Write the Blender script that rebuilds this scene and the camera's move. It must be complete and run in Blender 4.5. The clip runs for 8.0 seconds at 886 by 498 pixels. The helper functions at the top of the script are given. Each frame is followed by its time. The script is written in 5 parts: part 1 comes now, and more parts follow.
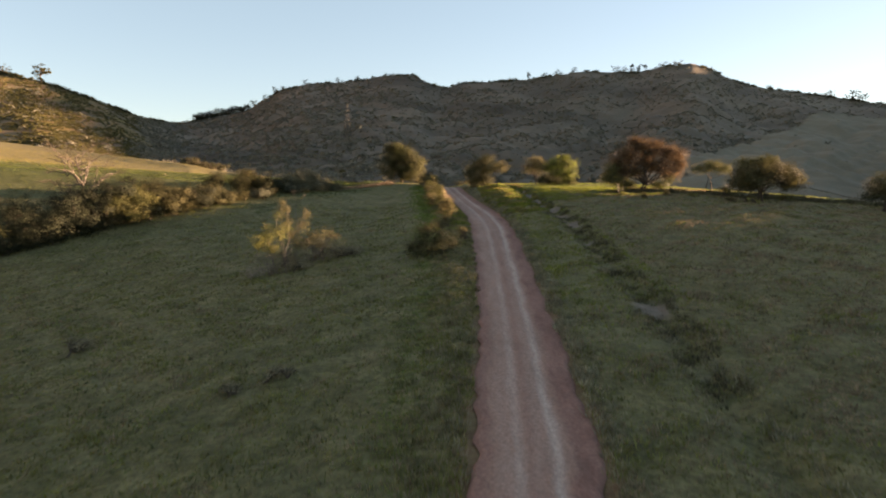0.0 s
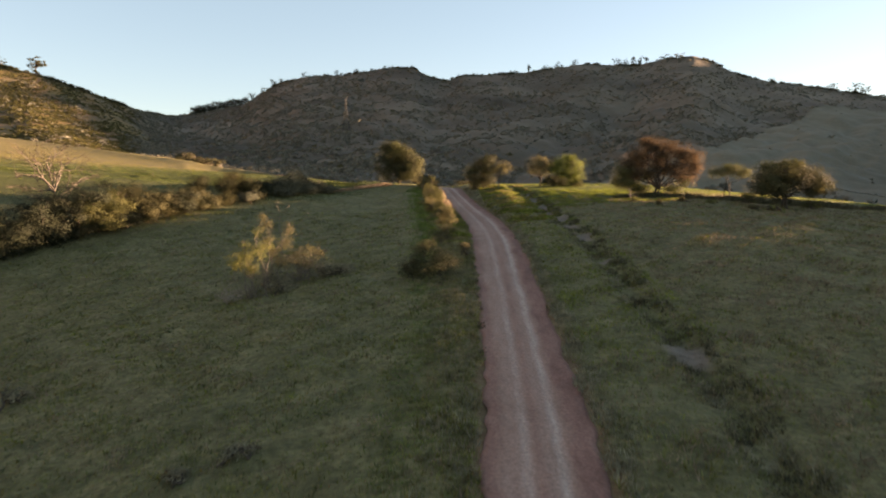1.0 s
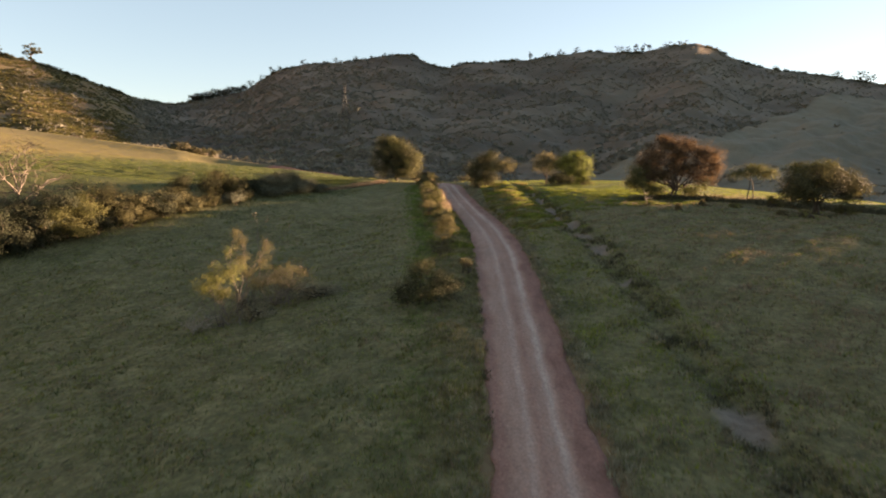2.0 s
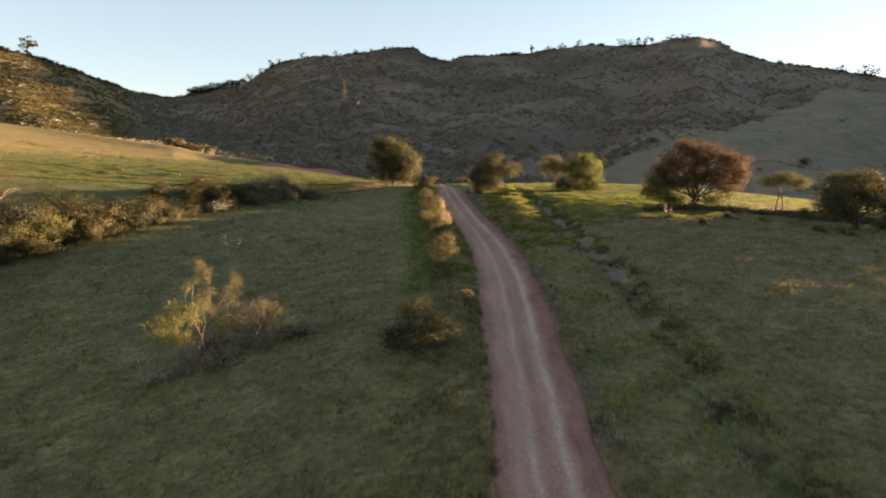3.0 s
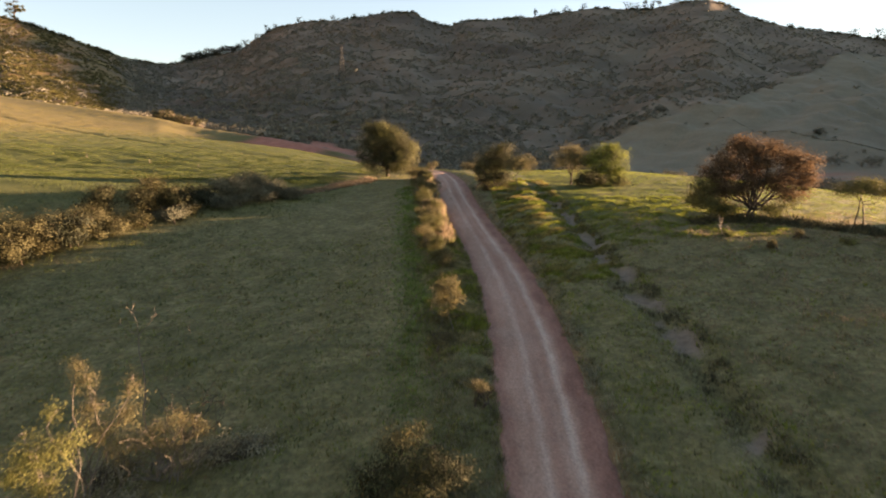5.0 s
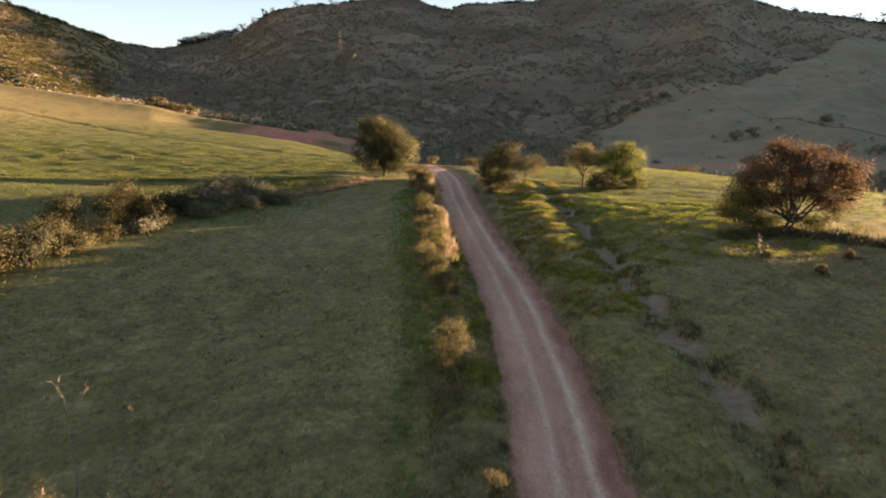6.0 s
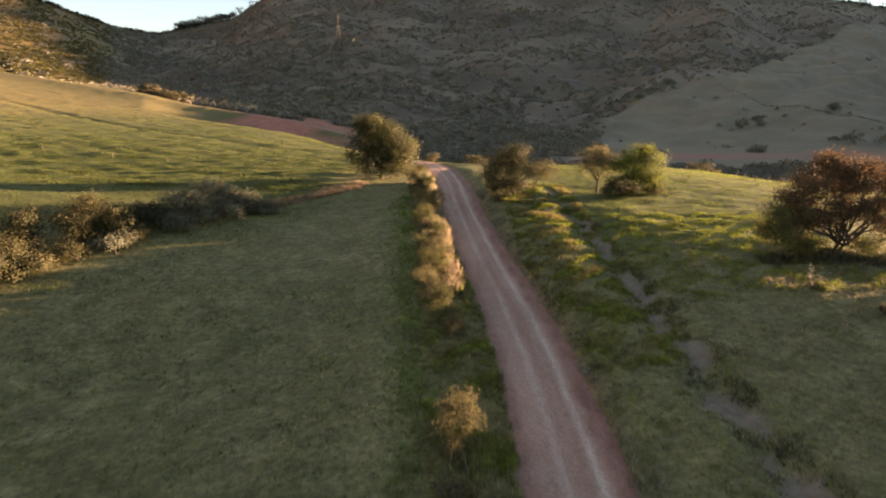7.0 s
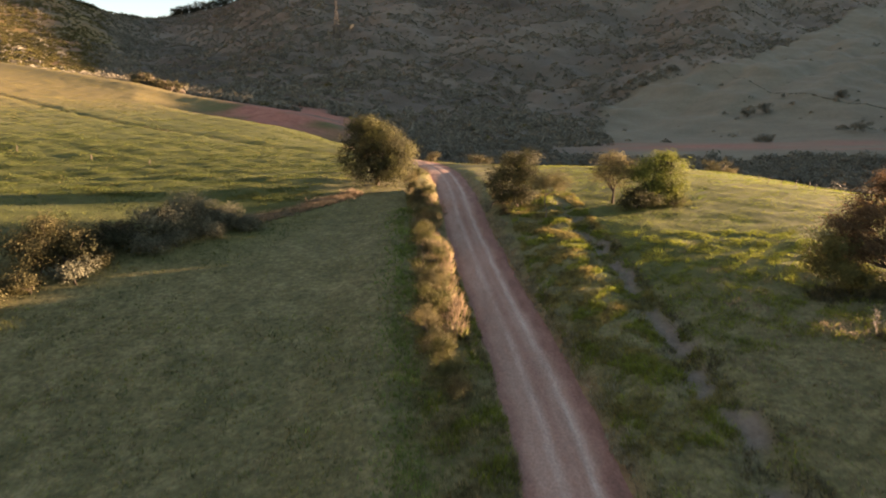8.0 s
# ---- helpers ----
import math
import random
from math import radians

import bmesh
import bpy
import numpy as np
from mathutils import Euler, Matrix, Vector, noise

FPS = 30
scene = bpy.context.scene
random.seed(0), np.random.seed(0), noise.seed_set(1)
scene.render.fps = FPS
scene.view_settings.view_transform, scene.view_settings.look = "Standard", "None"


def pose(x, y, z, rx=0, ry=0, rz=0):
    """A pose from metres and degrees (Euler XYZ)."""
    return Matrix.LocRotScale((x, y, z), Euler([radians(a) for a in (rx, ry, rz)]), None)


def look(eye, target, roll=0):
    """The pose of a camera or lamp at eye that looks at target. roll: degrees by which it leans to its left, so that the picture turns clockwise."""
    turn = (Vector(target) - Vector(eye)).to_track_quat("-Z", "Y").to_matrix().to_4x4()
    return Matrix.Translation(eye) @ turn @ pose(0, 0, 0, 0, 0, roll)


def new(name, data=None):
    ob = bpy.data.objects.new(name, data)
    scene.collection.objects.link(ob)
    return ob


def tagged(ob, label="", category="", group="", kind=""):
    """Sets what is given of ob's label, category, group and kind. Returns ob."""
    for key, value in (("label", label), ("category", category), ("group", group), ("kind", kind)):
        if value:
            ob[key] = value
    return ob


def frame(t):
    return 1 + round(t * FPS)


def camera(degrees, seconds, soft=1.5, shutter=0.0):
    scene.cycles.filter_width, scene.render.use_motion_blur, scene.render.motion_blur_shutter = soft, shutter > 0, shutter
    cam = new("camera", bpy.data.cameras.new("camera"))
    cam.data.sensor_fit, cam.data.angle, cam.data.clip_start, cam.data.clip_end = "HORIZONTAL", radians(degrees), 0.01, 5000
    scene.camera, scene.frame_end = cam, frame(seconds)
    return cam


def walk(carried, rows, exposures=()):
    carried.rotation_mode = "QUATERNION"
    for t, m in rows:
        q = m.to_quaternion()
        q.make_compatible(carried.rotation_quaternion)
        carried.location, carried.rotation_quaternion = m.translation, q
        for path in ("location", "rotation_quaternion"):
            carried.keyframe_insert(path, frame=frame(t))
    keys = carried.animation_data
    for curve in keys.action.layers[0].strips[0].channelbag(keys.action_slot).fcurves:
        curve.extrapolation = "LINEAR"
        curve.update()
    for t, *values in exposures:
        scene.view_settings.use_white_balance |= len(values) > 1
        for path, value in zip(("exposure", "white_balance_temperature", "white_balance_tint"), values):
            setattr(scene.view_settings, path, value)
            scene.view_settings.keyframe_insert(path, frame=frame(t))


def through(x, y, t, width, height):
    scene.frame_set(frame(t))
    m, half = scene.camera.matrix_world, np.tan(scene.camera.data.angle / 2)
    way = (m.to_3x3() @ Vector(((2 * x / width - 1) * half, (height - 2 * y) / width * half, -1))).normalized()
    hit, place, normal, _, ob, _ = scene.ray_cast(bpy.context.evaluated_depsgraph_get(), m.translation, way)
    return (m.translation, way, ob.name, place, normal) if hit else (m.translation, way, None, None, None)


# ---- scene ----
cam = camera(69.1, 8.0, soft=1.85, shutter=0.5)
PATH = [
    (0, (-0.073, -0.088, 8.833), (-0.072, 1.907, 8.682), -0.1),
    (0.5, (-0.05, 2.558, 9.591), (-0.048, 4.552, 9.439), -0.1),
    (1, (-0.014, 5.276, 10.329), (-0.012, 7.268, 10.156), -0.1),
    (2.5, (0.156, 14.138, 12.603), (0.156, 16.126, 12.384), 0.0),
    (3, (0.22, 17.227, 13.377), (0.219, 19.214, 13.147), 0.0),
    (3.5, (0.264, 20.325, 14.147), (0.261, 22.309, 13.891), -0.0),
    (4, (0.253, 23.343, 14.903), (0.25, 25.323, 14.622), -0.1),
    (4.5, (0.251, 26.4, 15.714), (0.246, 28.377, 15.407), -0.1),
    (6, (-0.017, 35.39, 17.944), (-0.02, 37.354, 17.568), -0.1),
    (6.5, (-0.123, 38.445, 18.679), (-0.126, 40.405, 18.28), -0.1),
    (7, (-0.228, 41.486, 19.438), (-0.23, 43.441, 19.018), -0.0),
    (7.5, (-0.264, 44.46, 20.226), (-0.267, 46.411, 19.785), -0.1),
    (8, (-0.327, 47.462, 21.033), (-0.33, 49.408, 20.571), -0.1),
]
walk(cam, [(t, look(eye, target, roll)) for t, eye, target, roll in PATH], [(0, 3.1, 9100, 33), (8, 3.31, 9300, 36)])

# ---- light: a low evening sun from the right and a little ahead, clear sky ----
SUN = Vector((0.951, 0.309, 0.085)).normalized()
world = bpy.data.worlds.new("sky")
scene.world = world
world.use_nodes = True
nt = world.node_tree
sky = nt.nodes.new("ShaderNodeTexSky")
sky.sky_type, sky.sun_disc = "NISHITA", False
sky.sun_elevation = math.asin(SUN.z)
sky.sun_rotation = math.atan2(SUN.x, SUN.y)
sky.altitude, sky.air_density, sky.dust_density, sky.ozone_density = 700, 0.9, 0.2, 2.0
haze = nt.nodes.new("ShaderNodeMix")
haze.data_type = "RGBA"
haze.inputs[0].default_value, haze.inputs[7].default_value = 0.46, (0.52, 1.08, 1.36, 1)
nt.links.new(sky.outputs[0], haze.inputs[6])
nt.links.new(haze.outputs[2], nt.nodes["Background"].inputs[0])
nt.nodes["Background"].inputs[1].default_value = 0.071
sun = new("sun", bpy.data.lights.new("sun", "SUN"))
sun.data.energy, sun.data.angle, sun.data.color = 5.0, radians(0.6), (1.0, 0.83, 0.6)
sun.matrix_world = look(SUN * 100, (0, 0, 0))


# ---- terrain plan: metres, x right, y ahead ----
def table(knots, soft, lo=-600.0, hi=2600.0, step=1.0):
    """A smoothed lookup through (position, value) knots."""
    s = np.arange(lo, hi, step)
    v = np.interp(s, [k[0] for k in knots], [k[1] for k in knots])
    n = int(3 * soft / step)
    w = np.exp(-0.5 * (np.arange(-n, n + 1) * step / soft) ** 2)
    v = np.convolve(np.pad(v, n, mode="edge"), w / w.sum(), "valid")
    return lambda q: np.interp(q, s, v)


def smooth(a, b, q):
    f = np.clip((q - a) / (b - a), 0, 1)
    return f * f * (3 - 2 * f)


# height of the ground along the road
spine = table([(-400, -40), (-60, -6.9), (0, -0.2), (20, 1.8), (34, 3.1), (47, 4.5), (55, 5.5), (65, 6.6), (75, 7.7), (85, 8.75),
               (95, 9.9), (106, 11.2), (116, 11.8), (143, 11.6), (400, 9.0)], 4)
# how far the home field falls away to the left, per metre
fall = table([(-100, 0.13), (45, 0.12), (58, 0.095), (67, 0.062), (78, 0.008), (85, -0.004), (91, -0.04), (97, -0.062), (104, -0.02), (130, -0.01)], 3)
# far edge of the plateau before the valley, by x
brink = table([(-400, 420), (-147, 345), (-127, 328), (-100, 268), (-74, 232), (-62, 222), (-41, 202), (-28, 186), (-17, 170), (-8, 154), (0, 147), (25, 140), (45, 148), (60, 143), (100, 120)], 6)
# foot of the mountain: distance and height by bearing u = x / y
foot_far = table([(-2, 520), (-0.7, 430), (-0.4, 345), (-0.2, 300), (0, 300), (0.25, 335), (0.47, 365), (0.75, 380), (2, 380)], 0.04, -4, 4, 0.01)
foot_up = table([(-2, 70), (-0.7, 42), (-0.4, 24), (-0.2, 16), (-0.12, 11), (0, 1), (0.25, -3), (0.47, -3), (0.75, 0), (2, 20)], 0.03, -4, 4, 0.01)
ridge_far = table([(-2, 700), (-0.5, 760), (-0.42, 950), (-0.36, 1100), (-0.2, 1000), (0, 980), (0.25, 1050), (0.38, 1020), (0.6, 1040), (1, 1000), (2, 900)], 0.02, -4, 4, 0.005)
# skyline: rise over distance as seen from the start of the flight
ridge_up = table([(-2, 0.26), (-0.9, 0.24), (-0.69, 0.2), (-0.62, 0.184), (-0.59, 0.175), (-0.54, 0.157), (-0.495, 0.14), (-0.45, 0.125), (-0.405, 0.118),
                  (-0.378, 0.122), (-0.302, 0.137), (-0.248, 0.168), (-0.208, 0.178), (-0.16, 0.18), (-0.117, 0.185), (-0.083, 0.191), (-0.043, 0.191),
                  (-0.021, 0.178), (0.005, 0.171), (0.031, 0.179), (0.076, 0.181), (0.128, 0.184), (0.175, 0.191), (0.219, 0.197), (0.25, 0.195),
                  (0.294, 0.194), (0.337, 0.204), (0.38, 0.209), (0.415, 0.197), (0.45, 0.18), (0.502, 0.169), (0.563, 0.162), (0.625, 0.153), (0.69, 0.145),
                  (0.75, 0.125), (0.85, 0.09), (1.0, 0.06), (1.4, 0.03), (2, 0.02), (4, 0.02)], 0.004, -4, 4, 0.001)


def wave(x, y, size, seed=0.0):
    """Cheap smooth relief in about -1 .. 1."""
    a, b = x / size + seed * 3.1, y / size + seed * 1.7
    return (np.sin(a * 2.1 + 1.3 * np.sin(b * 1.3 + seed)) + np.sin(b * 2.3 + 1.7 * np.sin(a * 1.1 + 2 * seed)) + np.sin((a + b) * 1.7 + seed) + np.sin((a - b) * 3.1 + 1.9 * seed)) / 4


road_x = table([(-60, -1.5), (0, 1.1), (16, 2.4), (28, 3.3), (40, 3.95), (49, 4.4), (60, 4.7), (70, 4.7), (79, 4.15), (92, 2.65), (103, 1.65), (118, 0.9), (132, -0.3), (142, -3), (158, -11), (200, -45)], 3)
road_sunk = table([(40, 0.0), (62, 0.1), (80, 0.5), (122, 0.55), (136, 0.1), (150, 0.0)], 4)
gully_x = table([(10, 8.5), (34, 11.2), (50, 11.8), (65, 12.0), (76, 11.6), (88, 11.6), (100, 11.0), (115, 10.5)], 3)


shade_rise_up = table([(-300, -10), (0, 7.0), (40, 10.3), (60, 12.2), (75, 13.4), (86, 14.7), (88.5, 15.4), (92, 16.2), (98, 16.6), (120, 16.2)], 1.5)


def near_height(x, y):
    z = spine(y)
    left = np.minimum(x - 1.0, 0)
    z = z + fall(y) * np.maximum(left, -46)
    z = z - 0.95 * smooth(-3, -9, x) * (1 - 0.5 * smooth(-20, -30, x)) * smooth(62, 76, y) * smooth(112, 99, y)
    # the pasture beyond the hedge climbs to the left
    hill = 12.7 + 0.02 * (np.minimum(y, 235) - 150) + 0.056 * (-20 - x) + 0.00022 * np.maximum(-60 - x, 0) ** 2 + 0.055 * np.maximum(y - 255, 0)
    hill = hill - 1.6 * np.exp(-(((x + 50) / 26) ** 2) - (((y - 120) / 17) ** 2))
    past = smooth(0, 45, -x - 8 - 0.42 * np.maximum(118 - y, -30)) * smooth(70, 120, y - 0.25 * x)
    z = z + (hill - z) * past
    # swell between the road and the gully
    z = z + 0.3 * np.exp(-(((x - 8.6) / 1.9) ** 2)) * smooth(72, 82, y) * smooth(106, 95, y)
    z = z + 0.2 * np.exp(-(((x - 15.5) / 4.5) ** 2) - (((y - 97) / 7) ** 2))
    # the right-hand field rises a little to the bank under the trees
    right = np.maximum(x - 8, 0)
    z = z + smooth(10, 60, y) * ((0.068 * np.clip(x - 5, 0, 21) - 0.05 * np.maximum(right - 22, 0)) * smooth(102, 74, y)) + 0.35 * smooth(5, 17, x) * smooth(40, 62, y) * smooth(112, 90, y) - 0.003 * np.clip(right - 10, 0, 60) ** 2 * smooth(88, 135, y)
    z = z - 0.0011 * np.clip(right - 14, 0, 50) ** 2 * smooth(70, 84, y) * smooth(118, 100, y)
    # an unseen rise added past the right edge, keeping evening sun off the lower field
    up = smooth(80, 102, x) * smooth(260, 150, x) * smooth(108, 101, y) * smooth(-260, -120, y)
    return z + (shade_rise_up(y) - z) * up


def bank_y(x):
    return 82.5 - 0.28 * (x - 24) + 1.2 * np.sin(x * 0.31)


# unseen massif added on the right to lay evening shadow over valley and mountain
shade_massif_up = table([(185, -20), (230, 13), (254, 21), (312, 37), (365, 47), (385, 54), (400, 57), (430, 59), (482, 67), (510, 73), (552, 79), (579, 85), (640, 97), (725, 114), (825, 139), (860, 151), (890, 155), (920, 158), (942, 173), (968, 178), (1015, 194), (1078, 214), (1105, 232), (1141, 246), (1200, 258), (1265, 284), (1353, 315), (1576, 340), (2000, 150)], 10)


def far_height(x, y):
    y = np.maximum(y, 60.0)
    u = x / y
    ff, fu, rf = foot_far(u), foot_up(u), ridge_far(u)
    ru = 8.8 + ridge_up(u) * rf
    f = (y - ff) / (rf - ff)
    g = np.clip(f, 0, 1)
    z = fu + (ru - fu) * (0.15 * g + 0.85 * g ** 1.6) - 0.3 * np.maximum(ff - 40 - y, 0)
    # ribs and gullies on the mountain side
    rough = np.clip(g * 4, 0, 1) * np.clip((1 - g) * 3, 0, 1) * (1 - 0.8 * smooth(-0.36, -0.46, u))
    z = z + rough * (11 * wave(x, y * 0.5, 70, 1.0) + 5.5 * wave(x, y, 24, 2.0) + 2.6 * wave(x, y, 10.5, 4.0))
    # the smooth pasture spur on the right
    spur = np.exp(-(((u - 0.56) / 0.2) ** 2)) * np.exp(-(((y - 560) / 150) ** 2))
    z = z + 24 * spur
    # behind the ridge the land drops again
    z = z - np.maximum(f - 1, 0) * (rf - ff) * 0.35
    z = np.maximum(z, shade_massif_up(y) * smooth(0.72, 0.84, u) * smooth(1.15, 0.88, u))
    return np.maximum(z, -60)


ditch_y = table([(-200, 300), (-134, 246.4), (-107, 219), (-88.5, 201.5), (-68.6, 182.7), (-51.5, 169.3), (-37.6, 159.5), (-27, 154.6), (-18, 152), (0, 150)], 3)


def height(x, y):
    x, y = np.asarray(x, float), np.asarray(y, float)
    d = y - brink(x)
    steep = 0.24 - 0.05 * smooth(-15, -40, x) * smooth(-150, -110, x)
    drop = steep * (np.sqrt(d * d + 14 ** 2) + d) / 2 - steep * 14 ** 2 / (2 * np.sqrt(14 ** 2 + 400))
    a = near_height(x, np.minimum(y, 420)) - np.maximum(drop, 0)
    b = far_height(x, y)
    k = 3.0
    mixed = np.where(y > 150, np.logaddexp(a / k, b / k) * k, a)
    z = np.where(y > 190, mixed, a + (mixed - a) * smooth(150, 190, y))
    near = smooth(170, 120, y)
    # low earth bank along the trees
    over = smooth(-0.8, 0.8, y - bank_y(x))
    z = z + near * smooth(75, 55, x) * (0.3 * smooth(8, 34, x) * over - 0.2 * smooth(20, 27, x) * (1 - over))
    # rain gully beside the road
    g = x - gully_x(y) - 0.3 * wave(x * 0, y, 3.0, 4.0)
    z = z - near * 0.4 * np.exp(-((g / 0.9) ** 2)) * smooth(8, 20, y) * smooth(112, 95, y)
    # old ditch across the left-hand slope
    z = z - 0.55 * np.exp(-(((y - ditch_y(x)) / 1.3) ** 2)) * smooth(-200, -150, x) * smooth(-11, -17, x)
    # the road lies sunk between its verges towards the crest
    q = np.abs(x - road_x(y))
    z = z - road_sunk(y) * smooth(3.1, 1.9, q)
    # hummocks, and cattle terraces along the contour on the slopes
    z = z + near * smooth(1.7, 3.2, q) * (0.12 * wave(x, y, 3.0, 3.0) + 0.09 * wave(x, y, 1.1, 5.0)) * (1 - 0.75 * smooth(-3, -8, x) * smooth(45, 65, y)) * (1 - 0.7 * smooth(9, 14, x) * smooth(88, 96, y))
    lumps = np.maximum(wave(x * 0.8, y, 0.95, 2.5) + 0.6 * wave(x, y, 2.1, 4.5), 0)
    step = 0.08 * wave(x * 0.22, y, 1.5, 2.5) * smooth(78, 95, y) * smooth(150, 130, y) + 0.1 * lumps * smooth(8, 13, x) * smooth(80, 90, y) * smooth(150, 135, y)
    slope = smooth(104, 122, y) * smooth(360, 300, y) * smooth(4, -10, x)
    clods = np.maximum(wave(x * 0.7, y, 1.35, 1.5) + 0.6 * wave(x, y, 3.1, 3.5), 0)
    step = smooth(1.9, 4.0, q) * (step + slope * (0.16 * wave(x * 0.2, y, 2.4, 1.5) + 0.36 * clods))
    return z + step


# ---- materials ----
def node_mat(name):
    m = bpy.data.materials.new(name)
    m.use_nodes = True
    b = m.node_tree.nodes["Principled BSDF"]
    b.inputs["Roughness"].default_value = 0.9
    b.inputs["Specular IOR Level"].default_value = 0.2
    return m, m.node_tree, b


def noise_of(tree, size, detail=4.0, rough=0.6, stretch=(1, 1, 1), object_space=True):
    """Noise whose features are about size metres."""
    co = tree.nodes.new("ShaderNodeTexCoord")
    mp = tree.nodes.new("ShaderNodeMapping")
    mp.inputs["Scale"].default_value = [s / size for s in stretch]
    n = tree.nodes.new("ShaderNodeTexNoise")
    n.inputs["Scale"].default_value, n.inputs["Detail"].default_value, n.inputs["Roughness"].default_value = 1.0, detail, rough
    tree.links.new(co.outputs["Object"], mp.inputs[0])
    tree.links.new(mp.outputs[0], n.inputs["Vector"])
    return n.outputs["Fac"]


def ramp(tree, fac, stops):
    r = tree.nodes.new("ShaderNodeValToRGB")
    while len(r.color_ramp.elements) < len(stops):
        r.color_ramp.elements.new(0.5)
    for e, (p, c) in zip(r.color_ramp.elements, stops):
        e.position, e.color = p, (*c, 1) if len(c) == 3 else c
    tree.links.new(fac, r.inputs[0])
    return r.outputs[0]


def mix(tree, fac, a, b, mode="MIX"):
    m = tree.nodes.new("ShaderNodeMix")
    m.data_type, m.blend_type = "RGBA", mode
    for sock, v in ((m.inputs[0], fac), (m.inputs[6], a), (m.inputs[7], b)):
        if isinstance(v, (int, float)):
            sock.default_value = v
        elif isinstance(v, tuple):
            sock.default_value = (*v, 1)
        else:
            tree.links.new(v, sock)
    return m.outputs[2]


def attr(tree, name):
    a = tree.nodes.new("ShaderNodeAttribute")
    a.attribute_name = name
    return a.outputs["Fac"]


def bump(tree, bsdf, heightfac, strength, dist):
    b = tree.nodes.new("ShaderNodeBump")
    b.inputs["Strength"].default_value, b.inputs["Distance"].default_value = strength, dist
    tree.links.new(heightfac, b.inputs["Height"])
    tree.links.new(b.outputs[0], bsdf.inputs["Normal"])


def ground_material():
    """Pasture with bare and dry places; scrub, dry slope and red earth where the land cover says so."""
    m, t, b = node_mat("pasture_ground")
    turf = ramp(t, noise_of(t, 2.2, 6, 0.7), [(0.25, (0.052, 0.054, 0.024)), (0.5, (0.096, 0.093, 0.043)), (0.75, (0.165, 0.146, 0.075))])
    patch = ramp(t, noise_of(t, 14, 4, 0.55), [(0.38, (0, 0, 0)), (0.62, (1, 1, 1))])
    dry = ramp(t, noise_of(t, 1.4, 5, 0.7), [(0.3, (0.09, 0.075, 0.035)), (0.7, (0.2, 0.165, 0.08))])
    c = mix(t, mix(t, 0.3, (0, 0, 0), patch), turf, dry)
    c = mix(t, 1.0, c, ramp(t, noise_of(t, 0.35, 5, 0.75), [(0.3, (0.5, 0.5, 0.5)), (0.7, (1.45, 1.45, 1.45))]), "MULTIPLY")
    scrub = ramp(t, noise_of(t, 45, 10, 0.74, (0.7, 1.6, 1.6)), [(0.3, (0.072, 0.06, 0.052)), (0.5, (0.104, 0.088, 0.077)), (0.64, (0.13, 0.11, 0.096)), (0.8, (0.178, 0.15, 0.13))])
    scrub = mix(t, 1.0, scrub, ramp(t, noise_of(t, 150, 5, 0.6, (0.6, 1.5, 2.5)), [(0.35, (0.62, 0.6, 0.54)), (0.65, (1.38, 1.3, 1.15))]), "MULTIPLY")
    c = mix(t, attr(t, "scrub"), c, scrub)
    straw = ramp(t, noise_of(t, 5, 6, 0.7), [(0.3, (0.112, 0.084, 0.03)), (0.7, (0.19, 0.137, 0.051))])
    c = mix(t, attr(t, "straw"), c, straw)
    meadow = ramp(t, noise_of(t, 3.0, 6, 0.7, (0.5, 1, 1)), [(0.28, (0.034, 0.045, 0.011)), (0.5, (0.055, 0.066, 0.016)), (0.75, (0.09, 0.095, 0.025))])
    c = mix(t, attr(t, "meadow"), c, meadow)
    hay_haze = ramp(t, noise_of(t, 12.0, 8, 0.7, (0.5, 1, 1)), [(0.28, (0.118, 0.103, 0.077)), (0.5, (0.155, 0.137, 0.102)), (0.75, (0.2, 0.175, 0.131))])
    c = mix(t, attr(t, "hay_haze"), c, hay_haze)
    c = mix(t, 1.0, c, ramp(t, noise_of(t, 1.1, 6, 0.85, (0.8, 1, 1)), [(0.3, (0.68, 0.7, 0.66)), (0.7, (1.3, 1.28, 1.3))]), "MULTIPLY")
    red = ramp(t, noise_of(t, 3.0, 7, 0.75), [(0.3, (0.2, 0.064, 0.045)), (0.7, (0.38, 0.15, 0.108))])
    c = mix(t, attr(t, "red"), c, red)
    bare = ramp(t, noise_of(t, 0.6, 6, 0.7), [(0.3, (0.085, 0.068, 0.053)), (0.7, (0.175, 0.142, 0.114))])
    c = mix(t, attr(t, "bare"), c, bare)
    t.links.new(c, b.inputs["Base Color"])
    bump(t, b, noise_of(t, 0.5, 6, 0.7), 0.6, 0.12)
    return m


